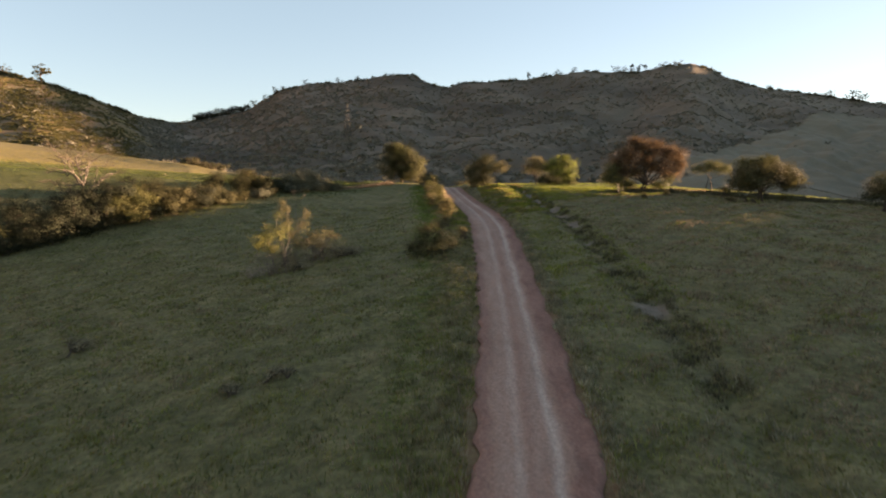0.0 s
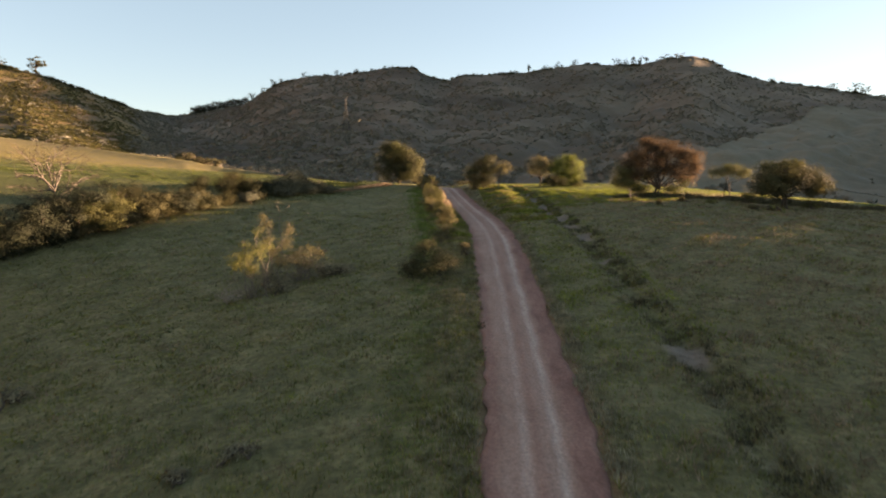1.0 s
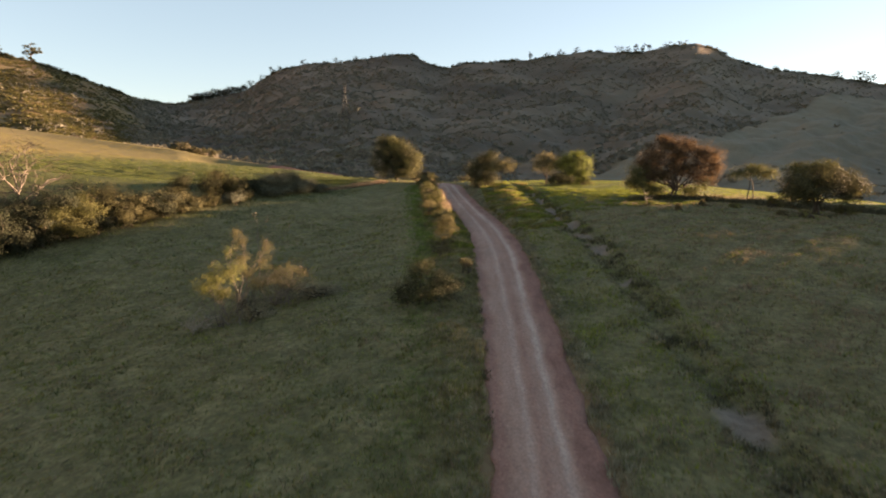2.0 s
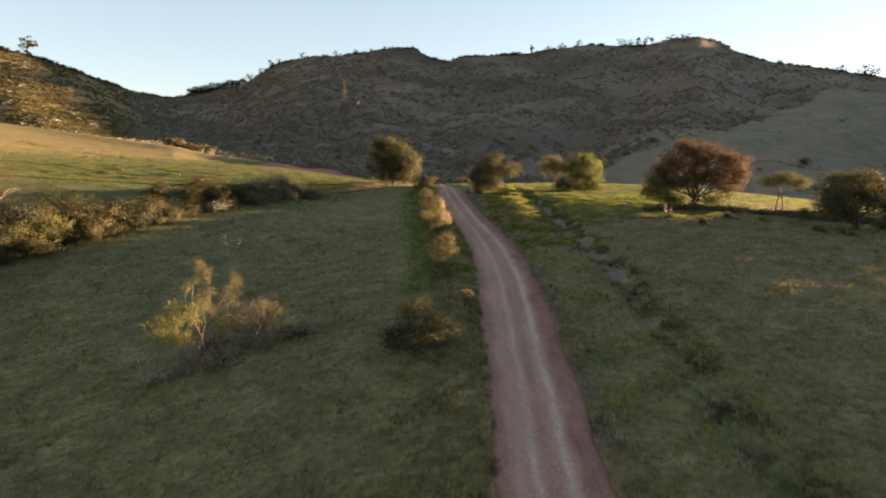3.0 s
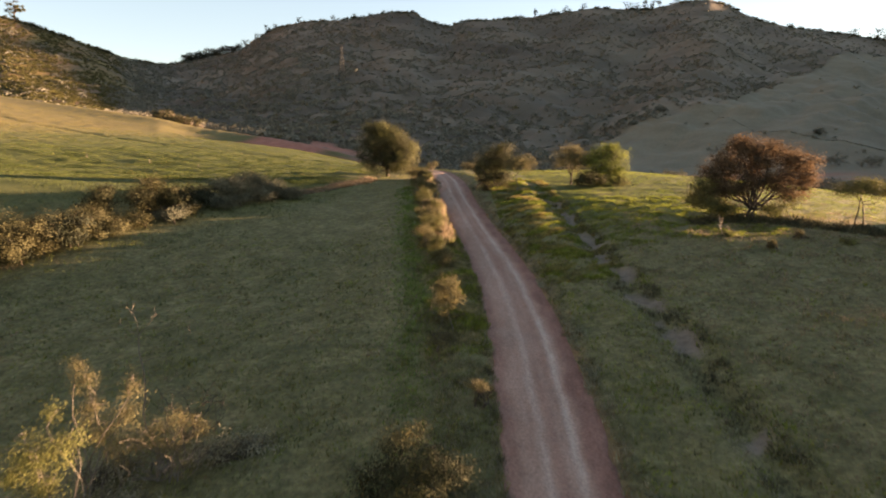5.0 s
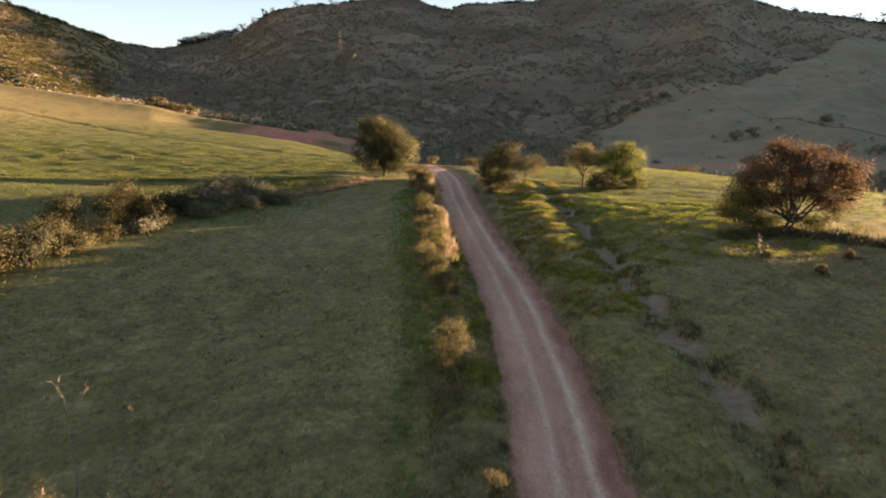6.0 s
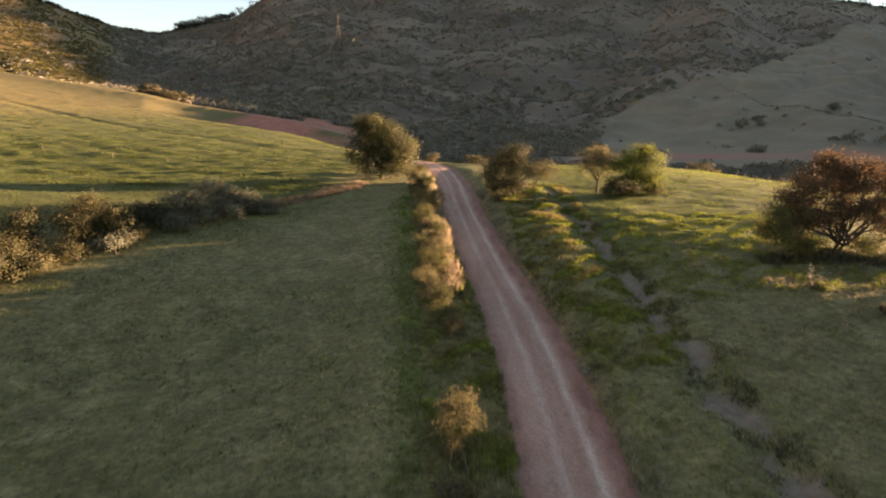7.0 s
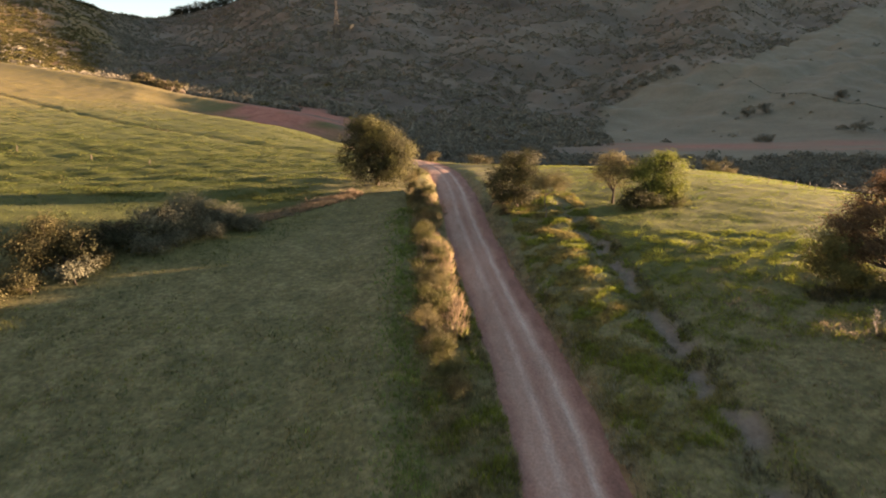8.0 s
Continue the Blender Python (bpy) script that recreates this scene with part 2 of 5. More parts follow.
def road_material():
    """Compacted red earth with two pale wheel tracks, loose gravel and wash-outs."""
    m, t, b = node_mat("red_dirt_road")
    base = ramp(t, noise_of(t, 1.6, 7, 0.7, (1, 0.3, 1)), [(0.28, (0.195, 0.108, 0.083)), (0.5, (0.27, 0.152, 0.119)), (0.75, (0.35, 0.214, 0.174))])
    red = ramp(t, noise_of(t, 0.9, 6, 0.7, (1, 0.35, 1)), [(0.28, (0.145, 0.071, 0.057)), (0.5, (0.22, 0.108, 0.086)), (0.75, (0.29, 0.155, 0.124))])
    c = mix(t, attr(t, "shoulder"), base, red)
    pale = ramp(t, noise_of(t, 0.4, 5, 0.7, (1, 0.2, 1)), [(0.3, (0.32, 0.236, 0.2)), (0.7, (0.46, 0.352, 0.305))])
    worn = ramp(t, noise_of(t, 1.2, 6, 0.7, (1.4, 0.16, 1)), [(0.28, (0.25, 0.25, 0.25)), (0.55, (1, 1, 1))])
    c = mix(t, mix(t, 1.0, attr(t, "wheel"), worn, "MULTIPLY"), c, pale)
    grit = ramp(t, noise_of(t, 0.12, 4, 0.75), [(0.35, (0.7, 0.7, 0.7)), (0.7, (1.2, 1.2, 1.2))])
    c = mix(t, 1.0, c, grit, "MULTIPLY")
    t.links.new(c, b.inputs["Base Color"])
    bump(t, b, noise_of(t, 0.25, 6, 0.7, (1, 0.5, 1)), 0.5, 0.05)
    return m


def leaf_material(name, dark, light, through=0.35):
    """Leaves: varied leaf by leaf, some light passes through them."""
    m, t, b = node_mat(name)
    g = t.nodes.new("ShaderNodeNewGeometry")
    mid = tuple(0.55 * p + 0.45 * q for p, q in zip(dark, light))
    dark, light = (tuple(0.45 * p + 0.55 * q for p, q in zip(end, mid)) for end in (dark, light))
    col = ramp(t, g.outputs["Random Per Island"], [(0.0, dark), (0.6, mid), (1.0, light)])
    big = ramp(t, noise_of(t, 1.3, 3, 0.6), [(0.3, (0.6, 0.6, 0.6)), (0.7, (1.2, 1.2, 1.2))])
    fine = ramp(t, noise_of(t, 0.45, 3, 0.6), [(0.34, (0.62, 0.62, 0.62)), (0.66, (1.36, 1.36, 1.36))])
    col = mix(t, 1.0, mix(t, 1.0, col, big, "MULTIPLY"), fine, "MULTIPLY")
    t.links.new(col, b.inputs["Base Color"])
    b.inputs["Roughness"].default_value = 0.75
    b.inputs["Specular IOR Level"].default_value = 0.2
    tr = t.nodes.new("ShaderNodeBsdfTranslucent")
    t.links.new(col, tr.inputs[0])
    mx = t.nodes.new("ShaderNodeMixShader")
    mx.inputs[0].default_value = through
    t.links.new(b.outputs[0], mx.inputs[1])
    t.links.new(tr.outputs[0], mx.inputs[2])
    t.links.new(mx.outputs[0], t.nodes["Material Output"].inputs[0])
    return m


def bark_material(name, dark, light):
    m, t, b = node_mat(name)
    t.links.new(ramp(t, noise_of(t, 0.25, 6, 0.7, (1, 1, 0.3)), [(0.3, dark), (0.7, light)]), b.inputs["Base Color"])
    bump(t, b, noise_of(t, 0.08, 4, 0.7, (1, 1, 0.25)), 0.6, 0.02)
    return m


def plain_material(name, dark, light, size, rough=0.9):
    m, t, b = node_mat(name)
    t.links.new(ramp(t, noise_of(t, size, 5, 0.65), [(0.3, dark), (0.7, light)]), b.inputs["Base Color"])
    b.inputs["Roughness"].default_value = rough
    bump(t, b, noise_of(t, size * 0.3, 5, 0.7), 0.5, size * 0.1)
    return m


GROUND, ROAD = ground_material(), road_material()
GRASS = leaf_material("pasture_grass", (0.088, 0.1, 0.031), (0.225, 0.226, 0.076), 0.4)
DARKWEED = leaf_material("dark_weeds", (0.055, 0.055, 0.032), (0.135, 0.12, 0.07), 0.3)
DULL = leaf_material("dull_dry_grass", (0.15, 0.113, 0.078), (0.32, 0.24, 0.16), 0.35)
SLOPE = leaf_material("slope_grass", (0.036, 0.055, 0.012), (0.086, 0.106, 0.025), 0.3)
# yellow-green grass; on the rise its brightness also stands in for sunlight
FRESH_SUNNY = leaf_material("fresh_sunny_grass", (0.1, 0.128, 0.022), (0.215, 0.238, 0.045), 0.4)
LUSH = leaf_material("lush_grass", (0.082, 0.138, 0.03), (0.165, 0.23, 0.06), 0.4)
STRAW = leaf_material("dry_tall_grass", (0.145, 0.125, 0.06), (0.33, 0.275, 0.14), 0.4)
HERB = leaf_material("rank_weeds", (0.15, 0.14, 0.092), (0.31, 0.278, 0.19), 0.35)
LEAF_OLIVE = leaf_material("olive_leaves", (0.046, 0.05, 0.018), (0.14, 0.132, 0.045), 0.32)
# deep green leaves, near black to include the self-shade of dense bushes
LEAF_DEEP_SHADE = leaf_material("deep_green_shade_leaves", (0.009, 0.012, 0.006), (0.031, 0.036, 0.015), 0.1)
LEAF_DARK = leaf_material("dark_leaves", (0.023, 0.026, 0.012), (0.082, 0.079, 0.033))
LEAF_RUST = leaf_material("rust_brown_leaves", (0.064, 0.044, 0.026), (0.16, 0.098, 0.052), 0.42)
LEAF_LIME = leaf_material("yellow_green_leaves", (0.062, 0.085, 0.02), (0.19, 0.21, 0.05), 0.42)
LEAF_YELLOW = leaf_material("yellow_leaves", (0.1, 0.105, 0.034), (0.205, 0.2, 0.072), 0.5)
LEAF_TAN = leaf_material("dry_tan_leaves", (0.08, 0.072, 0.034), (0.185, 0.16, 0.078), 0.48)
LEAF_DUSTY = leaf_material("dusty_brown_green_leaves", (0.042, 0.04, 0.018), (0.11, 0.099, 0.043), 0.32)
LEAF_FAR = leaf_material("scrub_leaves", (0.125, 0.117, 0.09), (0.24, 0.22, 0.165), 0.35)
LEAF_VALLEY = leaf_material("valley_leaves", (0.11, 0.106, 0.082), (0.19, 0.18, 0.136), 0.35)
GOLD = leaf_material("golden_slope_grass", (0.125, 0.108, 0.036), (0.28, 0.235, 0.085), 0.4)
LEAF_SUNNY = leaf_material("sunny_hill_leaves", (0.085, 0.079, 0.03), (0.145, 0.13, 0.05), 0.55)
LEAF_GREY = leaf_material("grey_green_leaves", (0.06, 0.064, 0.043), (0.15, 0.152, 0.1), 0.25)
# dark green grass; its darkness stands in for shade on slope and rise
DARK_SHADE_GRASS = leaf_material("dark_green_shade_grass", (0.038, 0.055, 0.018), (0.09, 0.11, 0.036), 0.35)
BARK = bark_material("brown_bark", (0.035, 0.026, 0.02), (0.085, 0.066, 0.05))
GREY_BARK = bark_material("weathered_grey_bark", (0.075, 0.062, 0.05), (0.17, 0.14, 0.114))
DEAD_BARK = bark_material("dead_grey_wood", (0.05, 0.041, 0.034), (0.125, 0.103, 0.084))
PALE_BARK = bark_material("bleached_wood", (0.15, 0.122, 0.097), (0.32, 0.265, 0.21))
ROCK = plain_material("weathered_granite", (0.05, 0.04, 0.031), (0.11, 0.088, 0.068), 1.2)
STEEL = plain_material("galvanised_steel", (0.03, 0.03, 0.031), (0.05, 0.05, 0.05), 2.0, 0.85)


# ---- mesh helpers ----
rng = np.random.default_rng(7)


def mesh_of(name, verts, faces, material, smoothed=False, attrs=None):
    """A mesh from vertex and face arrays (all faces with the same number of corners)."""
    verts, faces = np.asarray(verts, np.float32), np.asarray(faces, np.int32)
    me = bpy.data.meshes.new(name)
    k = faces.shape[1]
    me.vertices.add(len(verts))
    me.vertices.foreach_set("co", verts.ravel())
    me.loops.add(faces.size)
    me.loops.foreach_set("vertex_index", faces.ravel())
    me.polygons.add(len(faces))
    me.polygons.foreach_set("loop_start", np.arange(0, faces.size, k, dtype=np.int32))
    me.polygons.foreach_set("use_smooth", np.full(len(faces), smoothed))
    me.update(calc_edges=True)
    for key, val in (attrs or {}).items():
        a = me.attributes.new(key, "FLOAT", "POINT")
        a.data.foreach_set("value", np.asarray(val, np.float32).ravel())
    me.materials.append(material)
    return me


def part(name, me, parent, label=""):
    ob = new(name, me)
    ob.parent = parent
    if label:
        tagged(ob, label)
    return ob


def thing(name, x, y, label, category, group="", z=None):
    ob = new(name)
    ob.location = (x, y, float(height(x, y)) if z is None else z)
    ob.empty_display_size = 0.3
    return tagged(ob, label, category, group)


def grid_faces(rows, cols):
    i = np.arange(rows - 1)[:, None] * cols + np.arange(cols - 1)[None, :]
    i = i.ravel()
    return np.stack([i, i + 1, i + cols + 1, i + cols], 1)


def tubes(paths, sides=6):
    """Tapered tubes; each path is a list of (point, radius)."""
    vs, fs, base = [], [], 0
    a = np.arange(sides) * 2 * np.pi / sides
    for path in paths:
        pts = np.array([p for p, _ in path], float)
        rad = np.array([r for _, r in path], float)
        tan = np.gradient(pts, axis=0)
        tan /= np.linalg.norm(tan, axis=1, keepdims=True) + 1e-9
        ref = np.where(np.abs(tan[:, 2:3]) > 0.9, [[1.0, 0, 0]], [[0, 0, 1.0]])
        e1 = np.cross(tan, ref)
        e1 /= np.linalg.norm(e1, axis=1, keepdims=True) + 1e-9
        e2 = np.cross(tan, e1)
        ring = pts[:, None] + rad[:, None, None] * (np.cos(a)[None, :, None] * e1[:, None] + np.sin(a)[None, :, None] * e2[:, None])
        n = len(pts)
        vs.append(ring.reshape(-1, 3))
        for j in range(n - 1):
            for s in range(sides):
                q, w = base + j * sides + s, base + j * sides + (s + 1) % sides
                fs.append((q, w, w + sides, q + sides))
        base += n * sides
    return np.concatenate(vs), np.array(fs)


def limb(r, a, b, r0, r1, bend, n=6):
    """A crooked limb from a to b."""
    a, b = np.array(a, float), np.array(b, float)
    off = r.normal(0, bend, (2, 3)) * np.linalg.norm(b - a)
    out = []
    for f in np.linspace(0, 1, n):
        p = a + (b - a) * f + off[0] * math.sin(math.pi * f) + off[1] * math.sin(2 * math.pi * f) * 0.6
        out.append((p, r0 + (r1 - r0) * f))
    return out


def leaf_quads(r, centres, size, out_dir, flat=0.2):
    """One small pointed leaf spray per centre."""
    n = len(centres)
    nor = out_dir + r.normal(0, flat, (n, 3))
    nor /= np.linalg.norm(nor, axis=1, keepdims=True) + 1e-9
    t = np.cross(nor, r.normal(0, 1, (n, 3)))
    t /= np.linalg.norm(t, axis=1, keepdims=True) + 1e-9
    w = np.cross(nor, t)
    s = size * r.uniform(0.6, 1.5, (n, 1))
    v = np.stack([centres - t * s, centres + w * s * 0.45 + nor * s * 0.15, centres + t * s, centres - w * s * 0.45 + nor * s * 0.15], 1)
    return v.reshape(-1, 3), np.arange(4 * n).reshape(-1, 4)


def foliage(r, blobs, count, size, spray=0.3, hollow=0.45, ragged=0.25):
    """Leaf sprays gathered in uneven clumps inside ellipsoids (cx, cy, cz, rx, ry, rz)."""
    blobs = np.array(blobs, float)
    vol = (blobs[:, 3] * blobs[:, 4] * blobs[:, 5]) ** 0.7
    per = 34
    count, size, spray = int(count * 2.6), size * 0.56, spray * 0.95
    n = max(count // per, 4)
    pick = r.choice(len(blobs), n, p=vol / vol.sum())
    d = r.normal(0, 1, (n, 3))
    d /= np.linalg.norm(d, axis=1, keepdims=True)
    rad = hollow + (1 - hollow) * r.random((n, 1)) ** 0.6
    lump = 1 + ragged * wave(d[:, 0] * 3 + pick * 2.0, d[:, 1] * 3 + d[:, 2] * 4, 1.0, 1.5)[:, None] * 1.6
    c = blobs[pick, :3] + d * rad * lump * blobs[pick, 3:]
    cc = np.repeat(c, per, 0) + r.normal(0, spray, (n * per, 3)) * np.array([1, 1, 0.75])
    return leaf_quads(r, cc, size, np.repeat(d, per, 0) + np.array([0, 0, 0.35]))


def tree(name, x, y, stems, blobs, leaf, label, category="tree", leaves=4000, size=0.14, bark=None, trunk=0.18, fork=0.35, seed=1, group="",
         spray=0.3, hollow=0.45, ragged=0.25, twigs=3, second=None, z=None):
    """A tree or bush: crooked stems that fork to every part of the crown, and a crown of many leaf sprays."""
    r = np.random.default_rng(seed)
    ob = thing(name, x, y, label, category, group, z)
    paths = []
    roots = [(r.normal(0, 0.12 * stems), r.normal(0, 0.12 * stems), -0.25) for _ in range(stems)]
    forks = []
    top = sum(b[2] for b in blobs) / len(blobs)
    for k, q in enumerate(roots):
        mid = np.mean([b[:3] for b in blobs], 0)
        f = np.array([q[0] + (mid[0] - q[0]) * 0.3 + r.normal(0, 0.15), q[1] + (mid[1] - q[1]) * 0.3 + r.normal(0, 0.15), top * fork * r.uniform(0.8, 1.2)])
        paths.append(limb(r, q, f, trunk, trunk * 0.75, 0.06))
        forks.append(f)
    for b in blobs:
        f = forks[r.integers(len(forks))]
        end = np.array(b[:3]) + np.array([0, 0, 0.2 * b[5]])
        paths.append(limb(r, f, end, trunk * 0.6, trunk * 0.14, 0.1))
        for _ in range(twigs):
            d = r.normal(0, 1, 3)
            d /= np.linalg.norm(d)
            d[2] = abs(d[2]) * 0.8
            s = paths[-1][2][0] if r.random() < 0.5 else paths[-1][4][0]
            paths.append(limb(r, np.array(b[:3]) * 0.45 + s * 0.55, np.array(b[:3]) + d * np.array(b[3:]) * 0.9, trunk * 0.26, trunk * 0.05, 0.12, 5))
            paths[-1][0] = (s, trunk * 0.28)
    v, f = tubes(paths, 6)
    part("trunk", mesh_of("trunk", v, f, bark or BARK, True), ob)
    v, f = foliage(r, blobs, leaves, size, spray, hollow, ragged)
    part("crown", mesh_of("crown", v, f, leaf), ob)
    if second:
        v, f = foliage(r, second[1], second[2], size, spray, hollow, ragged)
        tagged(part("side_growth", mesh_of("side_growth", v, f, second[0]), ob), second[3], kind="stuff")
    return ob


# ---- the land: one sheet from behind the camera to beyond the ridge ----
pasture_top = table([(0.1, 330), (0.19, 400), (0.214, 445), (0.25, 492), (0.311, 506), (0.379, 520), (0.435, 575), (0.495, 705), (0.56, 870), (0.6, 930), (0.8, 950)], 0.008, -4, 4, 0.005)


def land_cover(x, y):
    """How much scrub, straw, red earth and bare earth lies at a place."""
    u = x / np.maximum(y, 60)
    mount = smooth(-25, 15, y - (foot_far(u) - 20 - 60 * smooth(-0.16, -0.08, u)))
    # the smooth pasture slope on the right climbs to a slanting upper edge
    lower = smooth(0.17, 0.25, u + 0.03 * wave(x, y, 30, 2.0) + 0.015 * wave(x, y, 9, 1.0)) * smooth(14, -14, y - pasture_top(u) - 12 * wave(x, y, 45, 2.2) - 6 * wave(x, y, 15, 1.2))
    # scrub also fills the valley bottom beyond the plateau
    valley = smooth(18, 60, y - brink(x)) * smooth(-30, 10, x) * (1 - mount)
    scrub = np.maximum(mount * (1 - 0.5 * lower), valley * (0.75 + 0.4 * wave(x, y, 20, 1.1)))
    straw = (1 - mount) * smooth(120, 190, y) * smooth(-6, -40, x) * (0.03 + 0.6 * smooth(15.5, 22, near_height(x, np.minimum(y, 420)) + 1.5 * wave(x, y, 25, 0.4)))
    straw = np.maximum(straw, 0.12 * lower * mount)
    warm = mount * smooth(-0.40, -0.5, u)
    straw = np.maximum(straw, warm * (0.45 + 0.55 * smooth(-0.4, 0.3, wave(x, y, 26, 3.3))))
    red = np.exp(-(((x + 53) / 20) ** 2) - (((y - 280) / 48) ** 2)) * smooth(222, 244, y + 6 * wave(x, y, 8, 1.0)) * smooth(-0.6, 0.1, wave(x, y, 12, 0.9)) * 1.7
    red = np.maximum(red, smooth(26, 17, np.abs(y - 327 - 0.06 * (x - 140)) + 4 * wave(x, y, 9, 2.0)) * smooth(48, 75, x) * smooth(215, 170, x) * (0.45 + 0.45 * wave(x * 0.4, y, 12, 2.0)))
    red = np.maximum(red, 0.3 * smooth(2.5, 1.9, np.abs(x - road_x(y)) + 0.3 * wave(x, y, 1.1, 3.0)) * smooth(165, 150, y))
    red = np.maximum(red, mount * smooth(-0.43, -0.52, u) * (0.1 + 0.2 * wave(x, y, 17, 2.7)))
    red = np.clip(red, 0, 1)
    g = np.abs(x - gully_x(y) - 0.5 * wave(x * 0, y, 3.0, 4.0) - 0.3 * wave(x, y, 1.3, 2.0))
    slabs = wave(x * 0.6, y, 1.9, 6.0) + 0.45 * wave(x, y, 0.8, 2.0) + 0.2 * smooth(54, 66, y) - 0.7 * smooth(62, 50, y)
    bare = smooth(0.75, 0.5, g + 0.3 * wave(x, y, 0.9, 3.0)) * smooth(0.0, 0.15, slabs) * smooth(20, 30, y) * smooth(112, 96, y)
    bare = np.maximum(bare, smooth(1.3, 0.6, np.hypot(x - 11.0, (y - 33.6) * 0.6)))
    # pale pasture cover; its lighter tone up the right mountain stands in for haze
    hay_haze = np.maximum(0.8 * lower, 0.34 * smooth(-0.02, 0.28, u) * (0.6 + 0.6 * wave(x, y, 60, 3.0))) * mount
    # darker meadow green, which also carries the lower slope's shade
    meadow = (1 - mount) * smooth(92, 112, y - 0.3 * x) * smooth(-8, -18, x) * (1 - 0.85 * smooth(14.5, 22, near_height(x, np.minimum(y, 420)) + 1.5 * wave(x, y, 25, 0.4)))
    hay_haze = np.maximum(hay_haze, 0.75 * np.exp(-(((x - 52 - 0.5 * (360 - y)) / 13) ** 2) - (((y - 358) / 30) ** 2)) * smooth(-0.5, 0.2, wave(x, y, 14, 1.4)))
    meadow = np.maximum(meadow, 0.85 * smooth(9, 14, x) * smooth(80, 92, y) * (1 - mount) * smooth(25, 5, y - brink(x)))
    return dict(hay_haze=hay_haze, meadow=meadow, scrub=scrub, straw=straw, red=red, bare=bare)


def sheet():
    u = np.concatenate([np.linspace(-5, -1.05, 28), np.linspace(-1.0, 1.0, 421), np.linspace(1.05, 5, 28)])
    ys = [-320.0]
    while ys[-1] < 2300:
        y = ys[-1]
        ys.append(y + (14 if y < -60 else 3 if y < 8 else 0.33 + 0.0095 * max(y - 40, 0) if y < 250 else 3.2 + 0.006 * (y - 250)))
    ys = np.array(ys)
    width = np.sqrt(np.maximum(ys + 40, 0) ** 2 + 45 ** 2)
    x = u[None, :] * width[:, None]
    y = np.repeat(ys[:, None], len(u), 1)
    z = height(x, y)
    # the road bed is let into the land
    z = z - 0.2 * smooth(2.4, 1.6, np.abs(x - road_x(y))) * smooth(175, 160, y)
    v = np.stack([x, y, z], -1).reshape(-1, 3)
    cover = {k: c.ravel() for k, c in land_cover(x, y).items()}
    me = mesh_of("ground", v, grid_faces(len(ys), len(u)), GROUND, True, cover)
    return tagged(new("ground", me), "green pasture climbing to scrub-covered mountains", "ground", kind="structure")


def road():
    """The dirt road: two wheel tracks, a low crown between, ragged edges."""
    ys = np.arange(-40, 168, 0.35)
    s = np.linspace(-1, 1, 33)
    mid = road_x(ys)
    half_l = 1.78 + 0.45 * smooth(30, 58, ys) + 0.2 * wave(ys, ys * 0, 2.3, 1.0) + 0.16 * wave(ys, ys * 0, 0.7, 2.0)
    half_r = 1.95 + 0.35 * smooth(50, 60, ys) * smooth(88, 78, ys) + 0.2 * wave(ys, ys * 0, 2.9, 3.0) + 0.15 * wave(ys, ys * 0, 0.8, 5.0)
    half = np.where(s[None, :] < 0, half_l[:, None], half_r[:, None])
    x = mid[:, None] + s[None, :] * half
    y = np.repeat(ys[:, None], len(s), 1)
    off = s[None, :] * 1.95 + 0 * y
    drift = 0.12 * wave(ys, ys * 0, 14.0, 2.0)[:, None]
    track = 0.7 * np.exp(-(((off - drift + 0.5) / 0.2) ** 2)) + np.exp(-(((off - drift - 0.62) / 0.18) ** 2)) + 0.25 * np.exp(-(((off - drift + 1.0) / 0.3) ** 2)) + 0.25 * np.exp(-(((off - 0.2 + 3 * drift) / 0.2) ** 2))
    base = height(mid, ys)[:, None] * 0.6 + height(x, y) * 0.4
    z = base - 0.035 * track + 0.03 * np.cos(off * 1.5) - 0.09 * smooth(0.93, 1.0, np.abs(s))[None, :] + 0.006 * wave(x, y, 0.5, 1.0)
    v = np.stack([x, y, z], -1).reshape(-1, 3)
    me = mesh_of("dirt_road", v, grid_faces(len(ys), len(s)), ROAD, True, dict(wheel=np.clip(track, 0, 1), shoulder=smooth(0.85, 1.25, off + 0.2 * wave(x, y, 1.5, 2.0)) + 0.7 * smooth(-1.3, -1.6, off) + 0.35 * np.exp(-((off / 0.3) ** 2))))
    return tagged(new("dirt_road", me), "narrow reddish dirt road with two pale wheel tracks", "road", kind="structure")


sheet()
road()


# ---- grass ----
def tufts(name, x, y, tall, wide, material, label, blades=5, lean=0.35, seed=1):
    """Tufts of bent blades standing at the given places."""
    r = np.random.default_rng(seed)
    n = len(x)
    z = height(x, y)
    c = np.repeat(np.stack([x, y, z], 1), blades, 0)
    m = n * blades
    ang = r.uniform(0, 2 * np.pi, m)
    d = np.stack([np.cos(ang), np.sin(ang), np.zeros(m)], 1)
    side = np.stack([-np.sin(ang), np.cos(ang), np.zeros(m)], 1)
    h = np.repeat(np.broadcast_to(tall, n), blades)[:, None] * r.uniform(0.55, 1.2, (m, 1))
    w = np.repeat(np.broadcast_to(wide, n), blades)[:, None]
    foot = c + d * w * r.uniform(0, 1, (m, 1)) - np.array([0, 0, 0.03])
    bw = np.minimum(h * 0.11, 0.026 + 0.00035 * c[:, 1:2].clip(0, 200))
    tip = foot + d * h * lean * r.uniform(0.4, 1.6, (m, 1)) + np.array([0, 0, 1.0]) * h
    v = np.stack([foot - side * bw, foot + side * bw, tip], 1).reshape(-1, 3)
    me = mesh_of(name, v, np.arange(3 * m).reshape(-1, 3), material)
    return tagged(new(name, me), label, "grass", kind="stuff")


